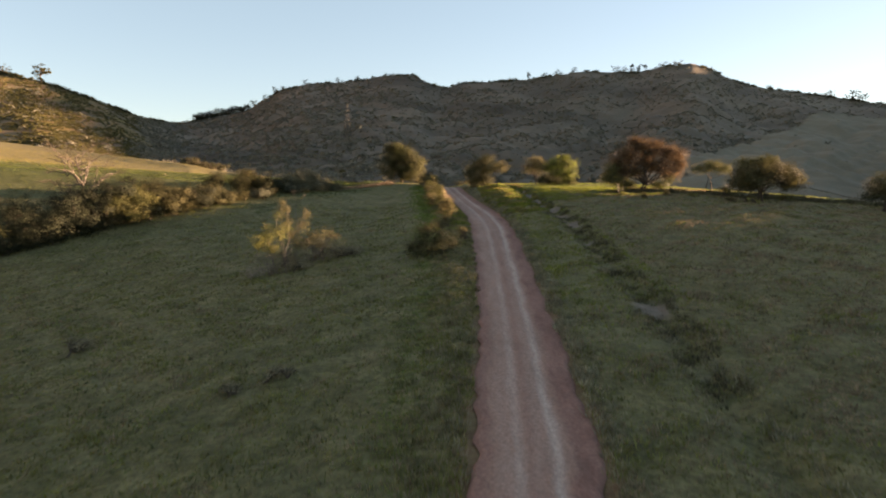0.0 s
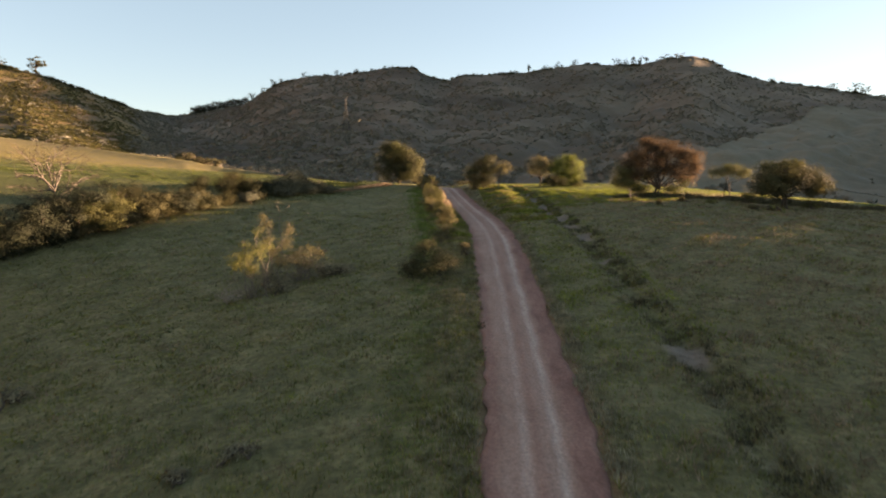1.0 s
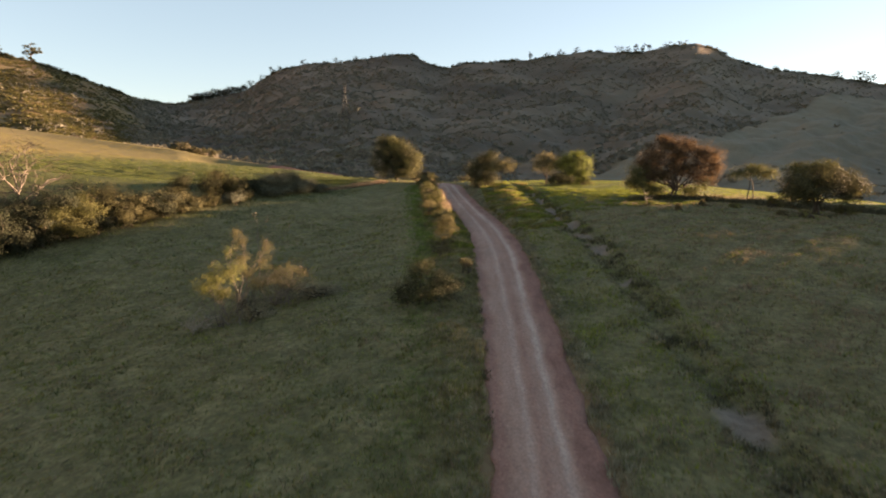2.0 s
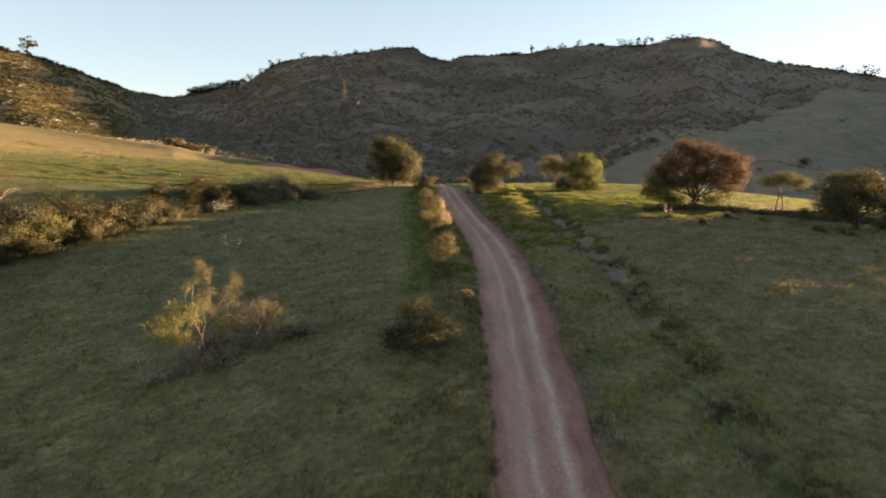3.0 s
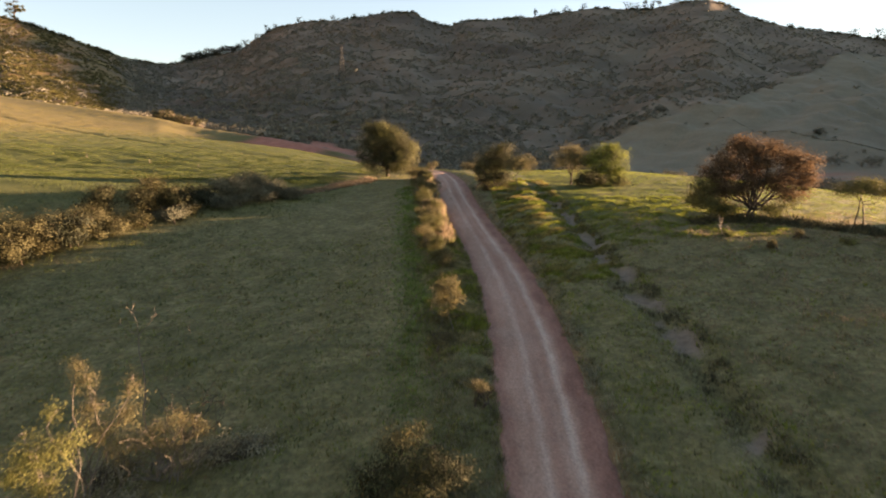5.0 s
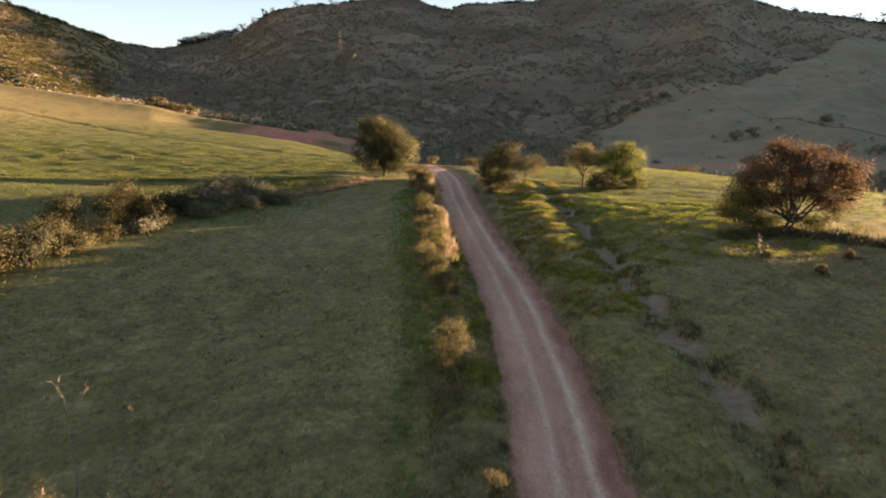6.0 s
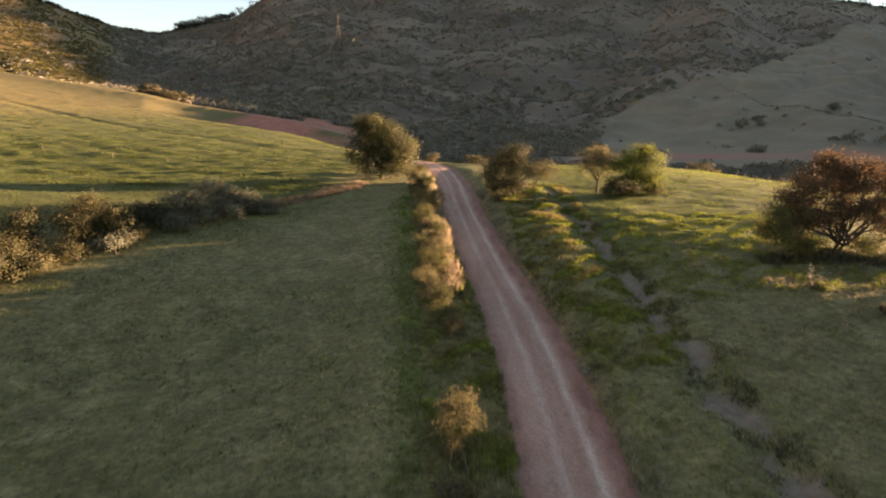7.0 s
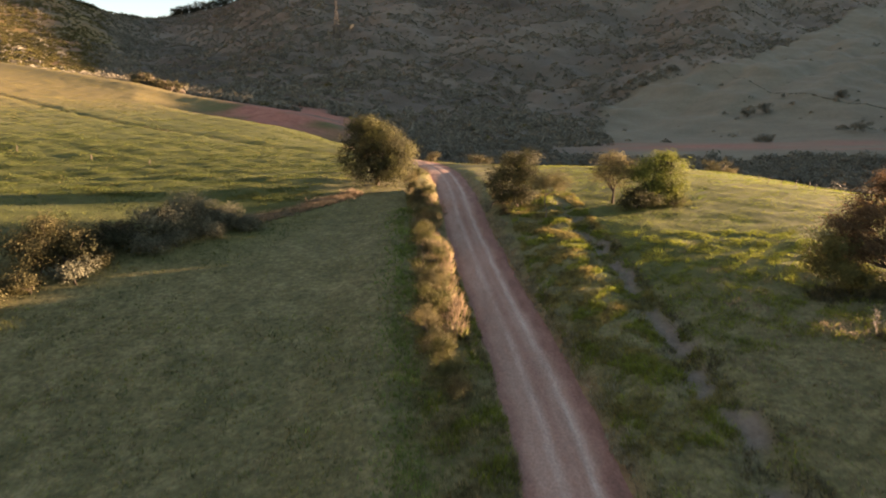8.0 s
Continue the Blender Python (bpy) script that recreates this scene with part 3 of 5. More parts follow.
def scatter(count, x0, x1, y0, y1, seed, keep=None):
    r = np.random.default_rng(seed)
    x, y = r.uniform(x0, x1, count), r.uniform(y0, y1, count)
    ok = np.abs(x - road_x(y)) > 1.95 + 0.25 * (x < road_x(y)) * smooth(40, 58, y) + 0.25 * wave(x, y, 1.5, 1.0)
    ok &= np.abs(x) < 0.8 * y + 12
    g = np.abs(x - gully_x(y) - 0.5 * wave(x * 0, y, 3.0, 4.0))
    ok &= (g + 0.3 * wave(x, y, 0.9, 3.0) > 0.6) | (wave(x * 0.6, y, 1.9, 6.0) + 0.45 * wave(x, y, 0.8, 2.0) + 0.2 * smooth(54, 66, y) - 0.7 * smooth(62, 50, y) < 0.06)
    ok &= np.hypot(x - 11.0, (y - 33.6) * 0.6) > 0.9 + 0.3 * wave(x, y, 0.8, 1.0)
    if keep is not None:
        ok &= keep(x, y, r)
    return x[ok], y[ok]


lush_x = table([(10, -1.9), (17, -1.7), (27, -1.25), (40, -1.05), (49, -1.4), (60, -1.3), (74, -2.1), (95, -3.3), (112, -4.5)], 3)


def pasture():
    r = np.random.default_rng(5)
    # short turf of the lower field, drier on the right
    x, y = scatter(330000, -62, 62, 12, 84, 11, lambda x, y, r: r.random(len(x)) < np.clip(1.25 - 0.011 * y, 0.3, 1))
    rel = wave(x, y, 2.2, 7.0) + 0.6 * wave(x, y, 0.8, 2.0)
    tall = np.clip(0.13 + 0.09 * (rel + 0.5) * r.uniform(0.5, 1.4, len(x)), 0.07, 0.42) * np.where(x < -2, 0.85, 0.95)
    dry = r.random(len(x)) < np.where(x > 12, 0.8, np.where(x > 5, 0.45, 0.24)) + 0.3 * wave(x, y, 6.0, 1.0) + 0.6 * wave(x, y, 1.4, 3.0)
    near_road = (dry | (r.random(len(x)) < 0.75)) & (x > road_x(y) + 2.7) & (x < 13.5) & (y > 28 + 16 * r.random(len(x)))
    green = ~dry & ~near_road
    dry &= ~near_road
    tufts("pasture_grass", x[green], y[green], tall[green], 0.16, GRASS, "short green pasture grass with dull tufts", 3, 0.6, 3)
    tufts("pasture_grass", x[near_road], y[near_road], tall[near_road], 0.16, FRESH_SUNNY, "yellow-green grass beside the road", 3, 0.6, 29)
    tufts("pasture_grass", x[dry], y[dry], tall[dry], 0.16, DULL, "short dull brownish pasture grass", 3, 0.6, 6)
    # the sunlit rise behind; its lighter grass colour stands in for part of the sun
    x, y = scatter(125000, -80, 80, 82, 152, 12)
    rel = wave(x, y, 2.6, 7.0) + 0.6 * wave(x, y, 1.0, 2.0)
    tall = np.clip(0.17 + 0.1 * (rel + 0.5), 0.08, 0.36) * 0.55
    fresh = r.random(len(x)) < 0.2 + 0.75 * smooth(6, 13, x)
    # shade of the lower slope, put into a darker grass colour
    lower = ~fresh & (x < -13 - 0.5 * np.maximum(96 - y, 0))
    tufts("slope_grass", x[lower], y[lower], tall[lower] * 1.4, 0.3, DARK_SHADE_GRASS, "green grass darkened for shade on the lower slope", 3, 0.5, 30)
    x, y, tall, fresh = x[~lower], y[~lower], tall[~lower], fresh[~lower]
    tufts("pasture_grass", x[~fresh], y[~fresh], tall[~fresh], 0.3, GRASS, "green pasture grass on the sunlit rise", 3, 0.5, 4)
    tufts("pasture_grass", x[fresh], y[fresh], tall[fresh], 0.3, FRESH_SUNNY, "grass coloured lighter yellow-green for sun on the rise", 3, 0.5, 21)
    x, y = scatter(60000, 8, 62, 84, 152, 43, lambda x, y, r: y < brink(x) + 8)
    tufts("pasture_grass", x, y, np.clip(0.1 + 0.06 * wave(x, y, 1.2, 2.0), 0.05, 0.17), 0.3, FRESH_SUNNY, "close turf coloured yellow-green for sun on the rise", 3, 0.7, 44)
    # the left-hand slope
    r = np.random.default_rng(8)
    n = 110000
    y = 108 + 230 * r.random(n) ** 1.3
    x = -0.06 * (y - 100) - 8 - r.random(n) * (0.62 * y)
    ok = y < brink(x) + 22
    x, y = x[ok], y[ok]
    rel = wave(x, y, 5, 7.0) + 0.6 * wave(x, y, 2.0, 2.0)
    tan = r.random(len(x)) < 0.05 + 0.8 * smooth(15, 23, near_height(x, y))
    tall = np.clip(0.15 + 0.12 * (rel + 0.4), 0.06, 0.4)
    tufts("slope_grass", x[~tan], y[~tan], tall[~tan], 0.4, SLOPE, "green grass on the open slope", 3, 0.6, 7)
    tufts("slope_grass", x[tan], y[tan], tall[tan], 0.4, GOLD, "dry golden grass on the open slope", 3, 0.6, 8)
    # tussocks that throw long shadows; the dark ones have shade put into their colour
    for seed, n, x0, x1, y0, y1, mat, what in ((31, 9000, -95, -8, 106, 225, SLOPE, "green tussocks on the open slope"), (32, 2600, -150, -60, 180, 320, GOLD, "dry tussocks on the upper slope"), (41, 18000, -72, -11, 92, 142, DARK_SHADE_GRASS, "green tussocks darkened for shade on the lower slope"), (33, 9000, 9, 62, 86, 150, DARK_SHADE_GRASS, "green tussocks darkened for shadow streaks on the sunlit rise"), (42, 9000, 9, 62, 86, 150, LUSH, "green tussocks on the sunlit rise"),
                                               (34, 5400, -45, -1.4, 14, 80, GRASS, "coarse green tussocks in the lower field"), (35, 5200, 8, 55, 14, 84, DULL, "coarse brownish tussocks in the lower field")):
        rr = np.random.default_rng(seed)
        x, y = rr.uniform(x0, x1, n), rr.uniform(y0, y1, n)
        ok = (y < brink(x)) & (np.abs(x - road_x(y)) > 2.6) & (wave(x, y, 4.5, seed) + 0.5 * wave(x, y, 1.7, seed) > -0.1)
        x, y = x[ok], y[ok]
        tall = rr.uniform(0.2, 0.42, len(x)) * (0.42 if y1 < 90 else 0.45)
        tufts("tussocks", x, y, tall, 0.22 if y1 < 90 else 0.6, mat, what, 9 if y1 < 90 else 7, 0.5, seed)
    # single darker and paler tufts that mottle the lower fields
    for seed, x0, x1, mat, what in ((36, -45, -1.4, DARK_SHADE_GRASS, "small dark green tufts in the lower field"), (37, -45, -1.4, FRESH_SUNNY, "small yellow-green tufts in the lower field"),
                                    (38, 7, 50, DARKWEED, "small dark tufts in the lower field"), (39, 7, 50, FRESH_SUNNY, "small yellow-green tufts in the lower field"), (40, 7, 50, STRAW, "small straw-coloured tufts in the lower field")):
        x, y = scatter(19000, x0, x1, 14, 86, seed, lambda x, y, r: wave(x, y, 1.8, seed) + 0.7 * wave(x, y, 0.7, seed + 1) > 0.15)
        tufts("field_tufts", x, y, np.clip(0.15 + 0.09 * wave(x, y, 1.1, seed), 0.06, 0.26), 0.22, mat, what, 4, 0.6, seed)
    # lush strip beside the verge
    x, y = scatter(45000, -7, 0.5, 12, 105, 13, lambda x, y, r: (np.abs(x - lush_x(y) - 0.3 * wave(x, y, 5, 1)) < 0.15 + 0.85 * np.abs(r.normal(0, 1, len(x)))) & (r.random(len(x)) < 0.6 + 0.4 * wave(x, y, 2.2, 4)))
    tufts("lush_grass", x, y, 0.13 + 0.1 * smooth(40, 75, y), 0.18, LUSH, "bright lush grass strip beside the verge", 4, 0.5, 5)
    # rank weeds of the verges
    x, y = scatter(52000, -4.2, 3.2, 10, 112, 14, lambda x, y, r: (x < road_x(y) - 1.7 - 0.4 * smooth(30, 58, y) + 0.2 * wave(x, y, 0.8, 3.0)) & (x > lush_x(y) + 0.4 + 0.25 * wave(x, y, 1.5, 2.0)) & (wave(x, y, 2.5, 3.0) > -0.7))
    t2 = np.clip(0.16 + 0.1 * wave(x, y, 2.0, 1.0) + 0.08 * wave(x, y, 0.7, 2.0), 0.05, 0.28)
    pick = r.random(len(x)) + 0.35 * wave(x, y, 3.5, 6.0)
    gold, green = pick > 0.82 - 0.45 * smooth(62, 78, y), pick < 0.36
    tufts("verge_weeds", x[~gold & ~green], y[~gold & ~green], t2[~gold & ~green], 0.2, HERB, "dark rank weeds along the road verge", 4, 0.5, 9)
    tufts("verge_weeds", x[green], y[green], t2[green], 0.2, GRASS, "green weeds along the road verge", 4, 0.5, 19)
    tufts("verge_weeds", x[gold], y[gold], t2[gold], 0.2, STRAW, "dry straw-coloured grass along the road verge", 4, 0.5, 10)
    x, y = scatter(42000, 3, 13, 10, 112, 15, lambda x, y, r: ((x - road_x(y) < 2.9 + 0.6 * wave(x, y, 2.0, 2.0)) & (x - road_x(y) > 1.75 + 0.4 * wave(x, y, 1.2, 5.0))) | ((np.abs(np.abs(x - gully_x(y) - 0.5 * wave(x * 0, y, 3.0, 4.0)) - 0.8) < 0.3 + 0.4 * wave(x, y, 2.0, 8.0)) & (r.random(len(x)) < 0.6)))
    t2 = np.clip(0.18 + 0.14 * wave(x, y, 1.6, 3.0), 0.07, 0.42)
    tufts("verge_weeds", x, y, t2, 0.2, HERB, "dark weeds fringing road and gully", 4, 0.5, 11)
    x, y = scatter(26000, 8, 16, 22, 100, 25, lambda x, y, r: (np.abs(x - gully_x(y) - 0.5 * wave(x * 0, y, 3.0, 4.0) - 0.25) < 1.0 + 0.4 * wave(x, y, 1.7, 3.0)) & (wave(x, y, 1.4, 4.0) + 0.5 * wave(x, y, 0.5, 2.0) > -0.15))
    tufts("gully_weeds", x, y, np.clip(0.22 + 0.13 * wave(x, y, 1.6, 3.0), 0.08, 0.4), 0.25, DARKWEED, "dark weeds overhanging the rain gully", 4, 0.5, 26)
    y = r.uniform(30, 95, 2600)
    x = road_x(y) - 1.85 - 0.45 * smooth(30, 58, y) + r.normal(0, 0.1, len(y))
    ok = wave(x, y, 0.9, 7.0) > 0.15
    x, y = x[ok], y[ok]
    tufts("edge_weeds", x, y, 0.13, 0.12, DARKWEED, "small dark weeds on the crumbling road edge", 4, 0.6, 27)
    # rank growth along the foot of the tree bank, coloured dark for the bank's shade
    x = r.uniform(21, 60, 3800)
    y = bank_y(x) + r.normal(-0.5, 0.5, len(x))
    tufts("bank_weeds", x, y, np.clip(0.4 + 0.25 * wave(x, y, 2.0, 3.0), 0.15, 0.8), 0.25, DARKWEED, "weeds darkened for shade on the low earth bank", 4, 0.4, 20)
    # sunlit golden tussocks right of the road
    x, y = scatter(24000, 5.5, 12.5, 70, 112, 16, lambda x, y, r: (x - road_x(y) > 2.3) & (wave(x, y, 1.3, 5.0) + 0.6 * wave(x, y, 0.6, 2.0) > -0.3))
    mossy = wave(x, y, 1.7, 6.0) > 0.1
    tufts("verge_grass", x[mossy], y[mossy], 0.24, 0.25, FRESH_SUNNY, "yellow-green grass on the road bank", 4, 0.5, 45)
    x, y = x[~mossy], y[~mossy]
    tufts("golden_tussocks", x, y, np.clip(0.2 + 0.1 * wave(x, y, 1.8, 1.0), 0.08, 0.36), 0.22, GOLD, "golden dry tussocks on the road bank", 4, 0.5, 12)
    x, y = scatter(2400, 13, 45, 75, 94, 17, lambda x, y, r: wave(x, y, 3.2, 9.0) > 0.25)
    tufts("golden_tussocks", x, y, 0.18, 0.25, DULL, "scattered dry tussocks in the pasture", 4, 0.5, 13)
    x, y = scatter(15000, 12, 27, 77, 97, 46, lambda x, y, r: wave(x, y, 1.2, 3.0) + 0.6 * wave(x, y, 0.5, 2.0) > 0.0)
    tufts("pasture_grass", x, y, 0.19, 0.3, FRESH_SUNNY, "yellow-green grass catching the low sun", 4, 0.5, 47)
    # low sunlit grass of the upper verge
    x, y = scatter(9000, -2.6, 2.6, 60, 92, 22, lambda x, y, r: (x < road_x(y) - 1.9) & (x > lush_x(y) + 0.7) & (wave(x, y, 2.4, 2.0) > -0.2))
    half = wave(x, y, 1.6, 8.0) > 0
    tl = np.clip(0.24 + 0.13 * wave(x, y, 1.7, 4.0), 0.1, 0.45)
    tufts("verge_grass", x[half], y[half], tl[half], 0.22, STRAW, "dry yellow grass on the upper verge", 4, 0.4, 23)
    tufts("verge_grass", x[~half], y[~half], tl[~half], 0.22, FRESH_SUNNY, "yellow-green grass on the upper verge", 4, 0.4, 24)
    # tall dry stand between road and field
    x, y = scatter(20000, -4.6, 2.2, 80, 113, 18, lambda x, y, r: np.abs(x - (0.1 - 0.085 * (y - 78)) - 0.3 * wave(x * 0, y, 3, 2)) < 0.55 + 0.5 * r.random(len(x)) + 0.3 * wave(x, y, 2.2, 3.0))
    tl = np.clip(0.75 + 0.45 * wave(x, y, 3.0, 2.0) + 0.25 * wave(x, y, 0.9, 1.0), 0.25, 1.4)
    tan = wave(x, y, 1.9, 5.0) + 0.5 * r.normal(0, 1, len(x)) > 0
    tufts("tall_dry_grass", x[tan], y[tan], tl[tan], 0.25, DULL, "tall tan seeding grass along the road", 4, 0.35, 14)
    tufts("tall_dry_grass", x[~tan], y[~tan], tl[~tan] * 0.8, 0.25, GRASS, "tall green grass along the road", 4, 0.35, 28)


pasture()


# ---- scrub on the mountain sides ----
def clumps(name, x, y, size, material, label, sprays=16, seed=1, tall=0.9):
    """Many small bushes, each a handful of leaf sprays round a low centre."""
    r = np.random.default_rng(seed)
    n = len(x)
    z = height(x, y)
    d = r.normal(0, 1, (n, sprays, 3))
    d /= np.linalg.norm(d, axis=2, keepdims=True)
    d[..., 2] = np.abs(d[..., 2])
    s = np.broadcast_to(size, n)[:, None, None]
    c = np.stack([x, y, z], 1)[:, None] + d * s * r.uniform(0.4, 1.0, (n, sprays, 1)) * np.array([1, 1, tall])
    v, _ = leaf_quads(r, c.reshape(-1, 3), 1.0, d.reshape(-1, 3), 0.4)
    v = c.reshape(-1, 1, 3) + (v.reshape(-1, 4, 3)[:, :3] - c.reshape(-1, 1, 3)) * np.repeat(s.reshape(-1), sprays)[:, None, None] * (2.2 / math.sqrt(sprays))
    me = mesh_of(name, v.reshape(-1, 3), np.arange(3 * n * sprays).reshape(-1, 3), material)
    return tagged(new(name, me), label, "bush", kind="stuff")


def mountain_scrub():
    r = np.random.default_rng(21)
    n = 80000
    u, g = r.uniform(-0.85, 0.85, n), r.random(n) ** 1.1
    y = foot_far(u) + (ridge_far(u) + 10 - foot_far(u)) * g
    x = u * y
    cov = land_cover(x, y)
    dense = np.clip(0.45 + 0.7 * wave(x, y, 48, 4.0) + 0.5 * wave(x, y, 15, 1.0) + 0.4 * smooth(0.25, 0.0, g) - 0.35 * smooth(-0.42, -0.5, u) + 0.35 * smooth(0.02, -0.2, u), 0.06, 1)
    keep = (r.random(n) < dense * np.where((cov["scrub"] > 0.75) & (cov["red"] < 0.35), 1.0, 0.008)) & (y < ridge_far(u) + 12)
    x, y, g = x[keep], y[keep], g[keep]
    size = r.uniform(0.8, 2.3, len(x)) * (1 + 0.8 * (r.random(len(x)) < 0.12))
    dry = r.random(len(x)) < np.where(x / y < -0.47 - 0.03 * wave(x, y, 30, 1.0), 0.85, 0.03)
    clumps("mountain_scrub", x[~dry], y[~dry], size[~dry], LEAF_FAR, "dark green scrub covering the mountain side", 13, 3, 0.7)
    clumps("mountain_scrub", x[dry], y[dry], size[dry] * 0.8, LEAF_SUNNY, "brownish dry scrub on the mountain side", 34, 4, 0.7)
    # thicker bush on the sunlit hill
    n = 7500
    u, g = r.uniform(-0.85, -0.46, n), r.random(n)
    y = foot_far(u) - 12 + (ridge_far(u) + 15 - foot_far(u)) * g
    x = u * y
    keep = (wave(x, y, 26, 2.0) + 0.5 * wave(x, y, 9, 3.0) > -0.25) & (y > foot_far(u) + 25)
    x, y = x[keep], y[keep]
    olive = r.random(len(x)) < 0.5
    clumps("hill_scrub", x[olive], y[olive], r.uniform(0.7, 2.2, olive.sum()), LEAF_SUNNY, "olive bushes on the sunlit hill", 44, 7, 0.75)
    clumps("hill_scrub", x[~olive], y[~olive], r.uniform(0.7, 2.0, (~olive).sum()), LEAF_SUNNY, "brown bushes on the sunlit hill", 44, 8, 0.75)
    # bushes along the very ridge
    u = r.uniform(-0.8, 0.75, 3600)
    y = ridge_far(u) + r.normal(-2, 4, len(u))
    keep = wave(u * 100, u * 37, 2.2, 1.0) + 0.4 * wave(u * 100, u * 10, 0.6, 3.0) > -0.1
    u, y = u[keep], y[keep]
    clumps("ridge_scrub", u * y, y, 0.7 + 3.0 * r.random(len(u)) ** 2.5, LEAF_DARK, "dark bushes fringing the mountain ridge", 26, 6, 1.1)
    # woods in the valley bottom
    n = 5200
    u = r.uniform(-0.3, 0.8, n)
    y = foot_far(u) - 30 + r.uniform(-90, 50, n)
    x = u * y
    cov = land_cover(x, y)
    keep = (wave(x, y, 22, 1.2) > -0.35) & ~((x > 40) & (y > 268 + 14 * wave(x, y, 17, 1.6))) & (cov["red"] < 0.25) & (cov["hay_haze"] < 0.3 + 0.3 * r.random(n)) & (y > brink(x) + 60) & ~((x < -30) & (y < 375))
    clumps("valley_woods", x[keep], y[keep], r.uniform(1.3, 3.6, keep.sum()), LEAF_VALLEY, "dark bushes along the valley bottom", 64, 5, 0.95)

    # thick bush in the dip behind the right-hand pasture
    x, y = r.uniform(40, 230, 3400), r.uniform(180, 298, 3400)
    keep = (y < 258 + 18 * wave(x, y, 17, 1.6)) & (y > brink(x) + 45) & (x / y > 0.2) & (wave(x, y, 16, 2.2) > -0.45) & (land_cover(x, y)["red"] < 0.25)
    clumps("valley_woods", x[keep], y[keep], r.uniform(1.2, 3.2, keep.sum()), LEAF_VALLEY, "dark bushes in the dip behind the pasture", 60, 9, 0.9)


mountain_scrub()


# ---- trees and bushes near the road ----
def dome(r, w, h, n=6, low=0.35, full=1.0):
    """Blobs that fill an uneven bush of half width w and height h."""
    out = [(0, 0, h * 0.5, w * 0.6, w * 0.6, h * 0.4)]
    for k in range(n + 4):
        a = 2 * math.pi * (k + r.random() * 0.6) / n
        q = w * r.uniform(0.3, 0.8)
        s = full * w * r.uniform(0.22, 0.44)
        out.append((q * math.cos(a), q * math.sin(a), h * r.uniform(low * 0.7, 0.86) * (1 - 0.25 * (q / w) ** 2), s, s, min(s * 0.8, h * 0.3)))
    return out


def bush(name, x, y, w, h, leaf, label, seed, leaves=2600, size=0.13, stems=4, category="bush", group="", low=0.35, full=1.0, **more):
    r = np.random.default_rng(seed)
    return tree(name, x, y, stems, dome(r, w, h, 6, low, full), leaf, label, category, leaves, size, trunk=0.07, fork=0.3, seed=seed, group=group, **more)


def home_trees():
    # upper and right-hand leaves of the round tree are coloured lighter to look sunlit
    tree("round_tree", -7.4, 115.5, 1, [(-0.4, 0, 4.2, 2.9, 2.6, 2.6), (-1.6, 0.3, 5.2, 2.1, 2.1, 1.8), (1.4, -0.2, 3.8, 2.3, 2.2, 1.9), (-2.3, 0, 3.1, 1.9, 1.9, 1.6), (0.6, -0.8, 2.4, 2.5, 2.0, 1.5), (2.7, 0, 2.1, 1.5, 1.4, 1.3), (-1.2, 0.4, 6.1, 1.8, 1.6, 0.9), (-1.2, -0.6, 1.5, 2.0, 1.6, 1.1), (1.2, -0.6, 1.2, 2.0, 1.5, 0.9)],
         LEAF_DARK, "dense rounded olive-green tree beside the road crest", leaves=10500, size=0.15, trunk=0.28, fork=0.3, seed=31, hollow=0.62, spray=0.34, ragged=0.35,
         second=(LEAF_OLIVE, [(0.4, -0.2, 5.1, 2.0, 1.9, 1.5), (2.2, -0.4, 3.4, 1.9, 1.9, 1.5), (-1.2, 0, 6.3, 1.7, 1.5, 0.8), (1.6, -1.0, 2.2, 1.8, 1.6, 1.3)], 5000, "olive leaves coloured lighter on the sunward side"))
    tree("leaning_tree", 6.6, 106.3, 3, [(-0.6, 0, 3.9, 1.5, 1.4, 0.9), (0.5, 0, 4.5, 1.3, 1.3, 0.7), (-1.8, 0.2, 3.0, 1.2, 1.2, 0.9), (0.3, 0, 2.9, 1.6, 1.4, 1.0), (-2.3, 0, 2.0, 0.9, 0.9, 0.7), (0.2, 0.1, 1.4, 1.5, 1.3, 0.9), (-1.2, 0, 1.4, 1.3, 1.1, 0.9)],
         LEAF_DARK, "small dark green tree with ragged crown on the road bank", leaves=6200, size=0.13, trunk=0.12, seed=32, hollow=0.4, ragged=0.35)
    tree("pale_sapling", 8.0, 101.3, 1, [(0.3, 0, 3.3, 1.5, 1.3, 0.8), (1.4, 0, 3.0, 1.1, 1.0, 0.7), (-0.5, 0.2, 3.0, 1.0, 1.0, 0.7), (0.9, 0, 3.6, 1.0, 1.0, 0.5)], LEAF_TAN,
         "thin pale sapling with a rounded dry tan crown", leaves=2000, size=0.1, bark=GREY_BARK, trunk=0.06, fork=0.6, seed=33, ragged=0.35)
    tree("spreading_tree", 18.2, 106.0, 2, [(0.6, 0, 3.7, 1.8, 1.6, 0.9), (2.2, 0.2, 3.2, 1.5, 1.4, 0.9), (-0.7, 0, 3.0, 1.4, 1.3, 0.9), (0.8, -0.3, 2.1, 2.0, 1.5, 1.1), (2.0, 0, 4.3, 1.1, 1.0, 0.5), (1.2, 0, 4.5, 0.9, 0.8, 0.4), (2.6, -0.2, 2.0, 1.2, 1.1, 0.8), (0.4, -0.2, 1.0, 1.9, 1.4, 0.8), (2.0, -0.1, 1.0, 1.2, 1.1, 0.7)],
         LEAF_LIME, "bright yellow-green spreading tree on the sunny rise", leaves=7000, size=0.14, trunk=0.16, seed=34, hollow=0.4, ragged=0.55)
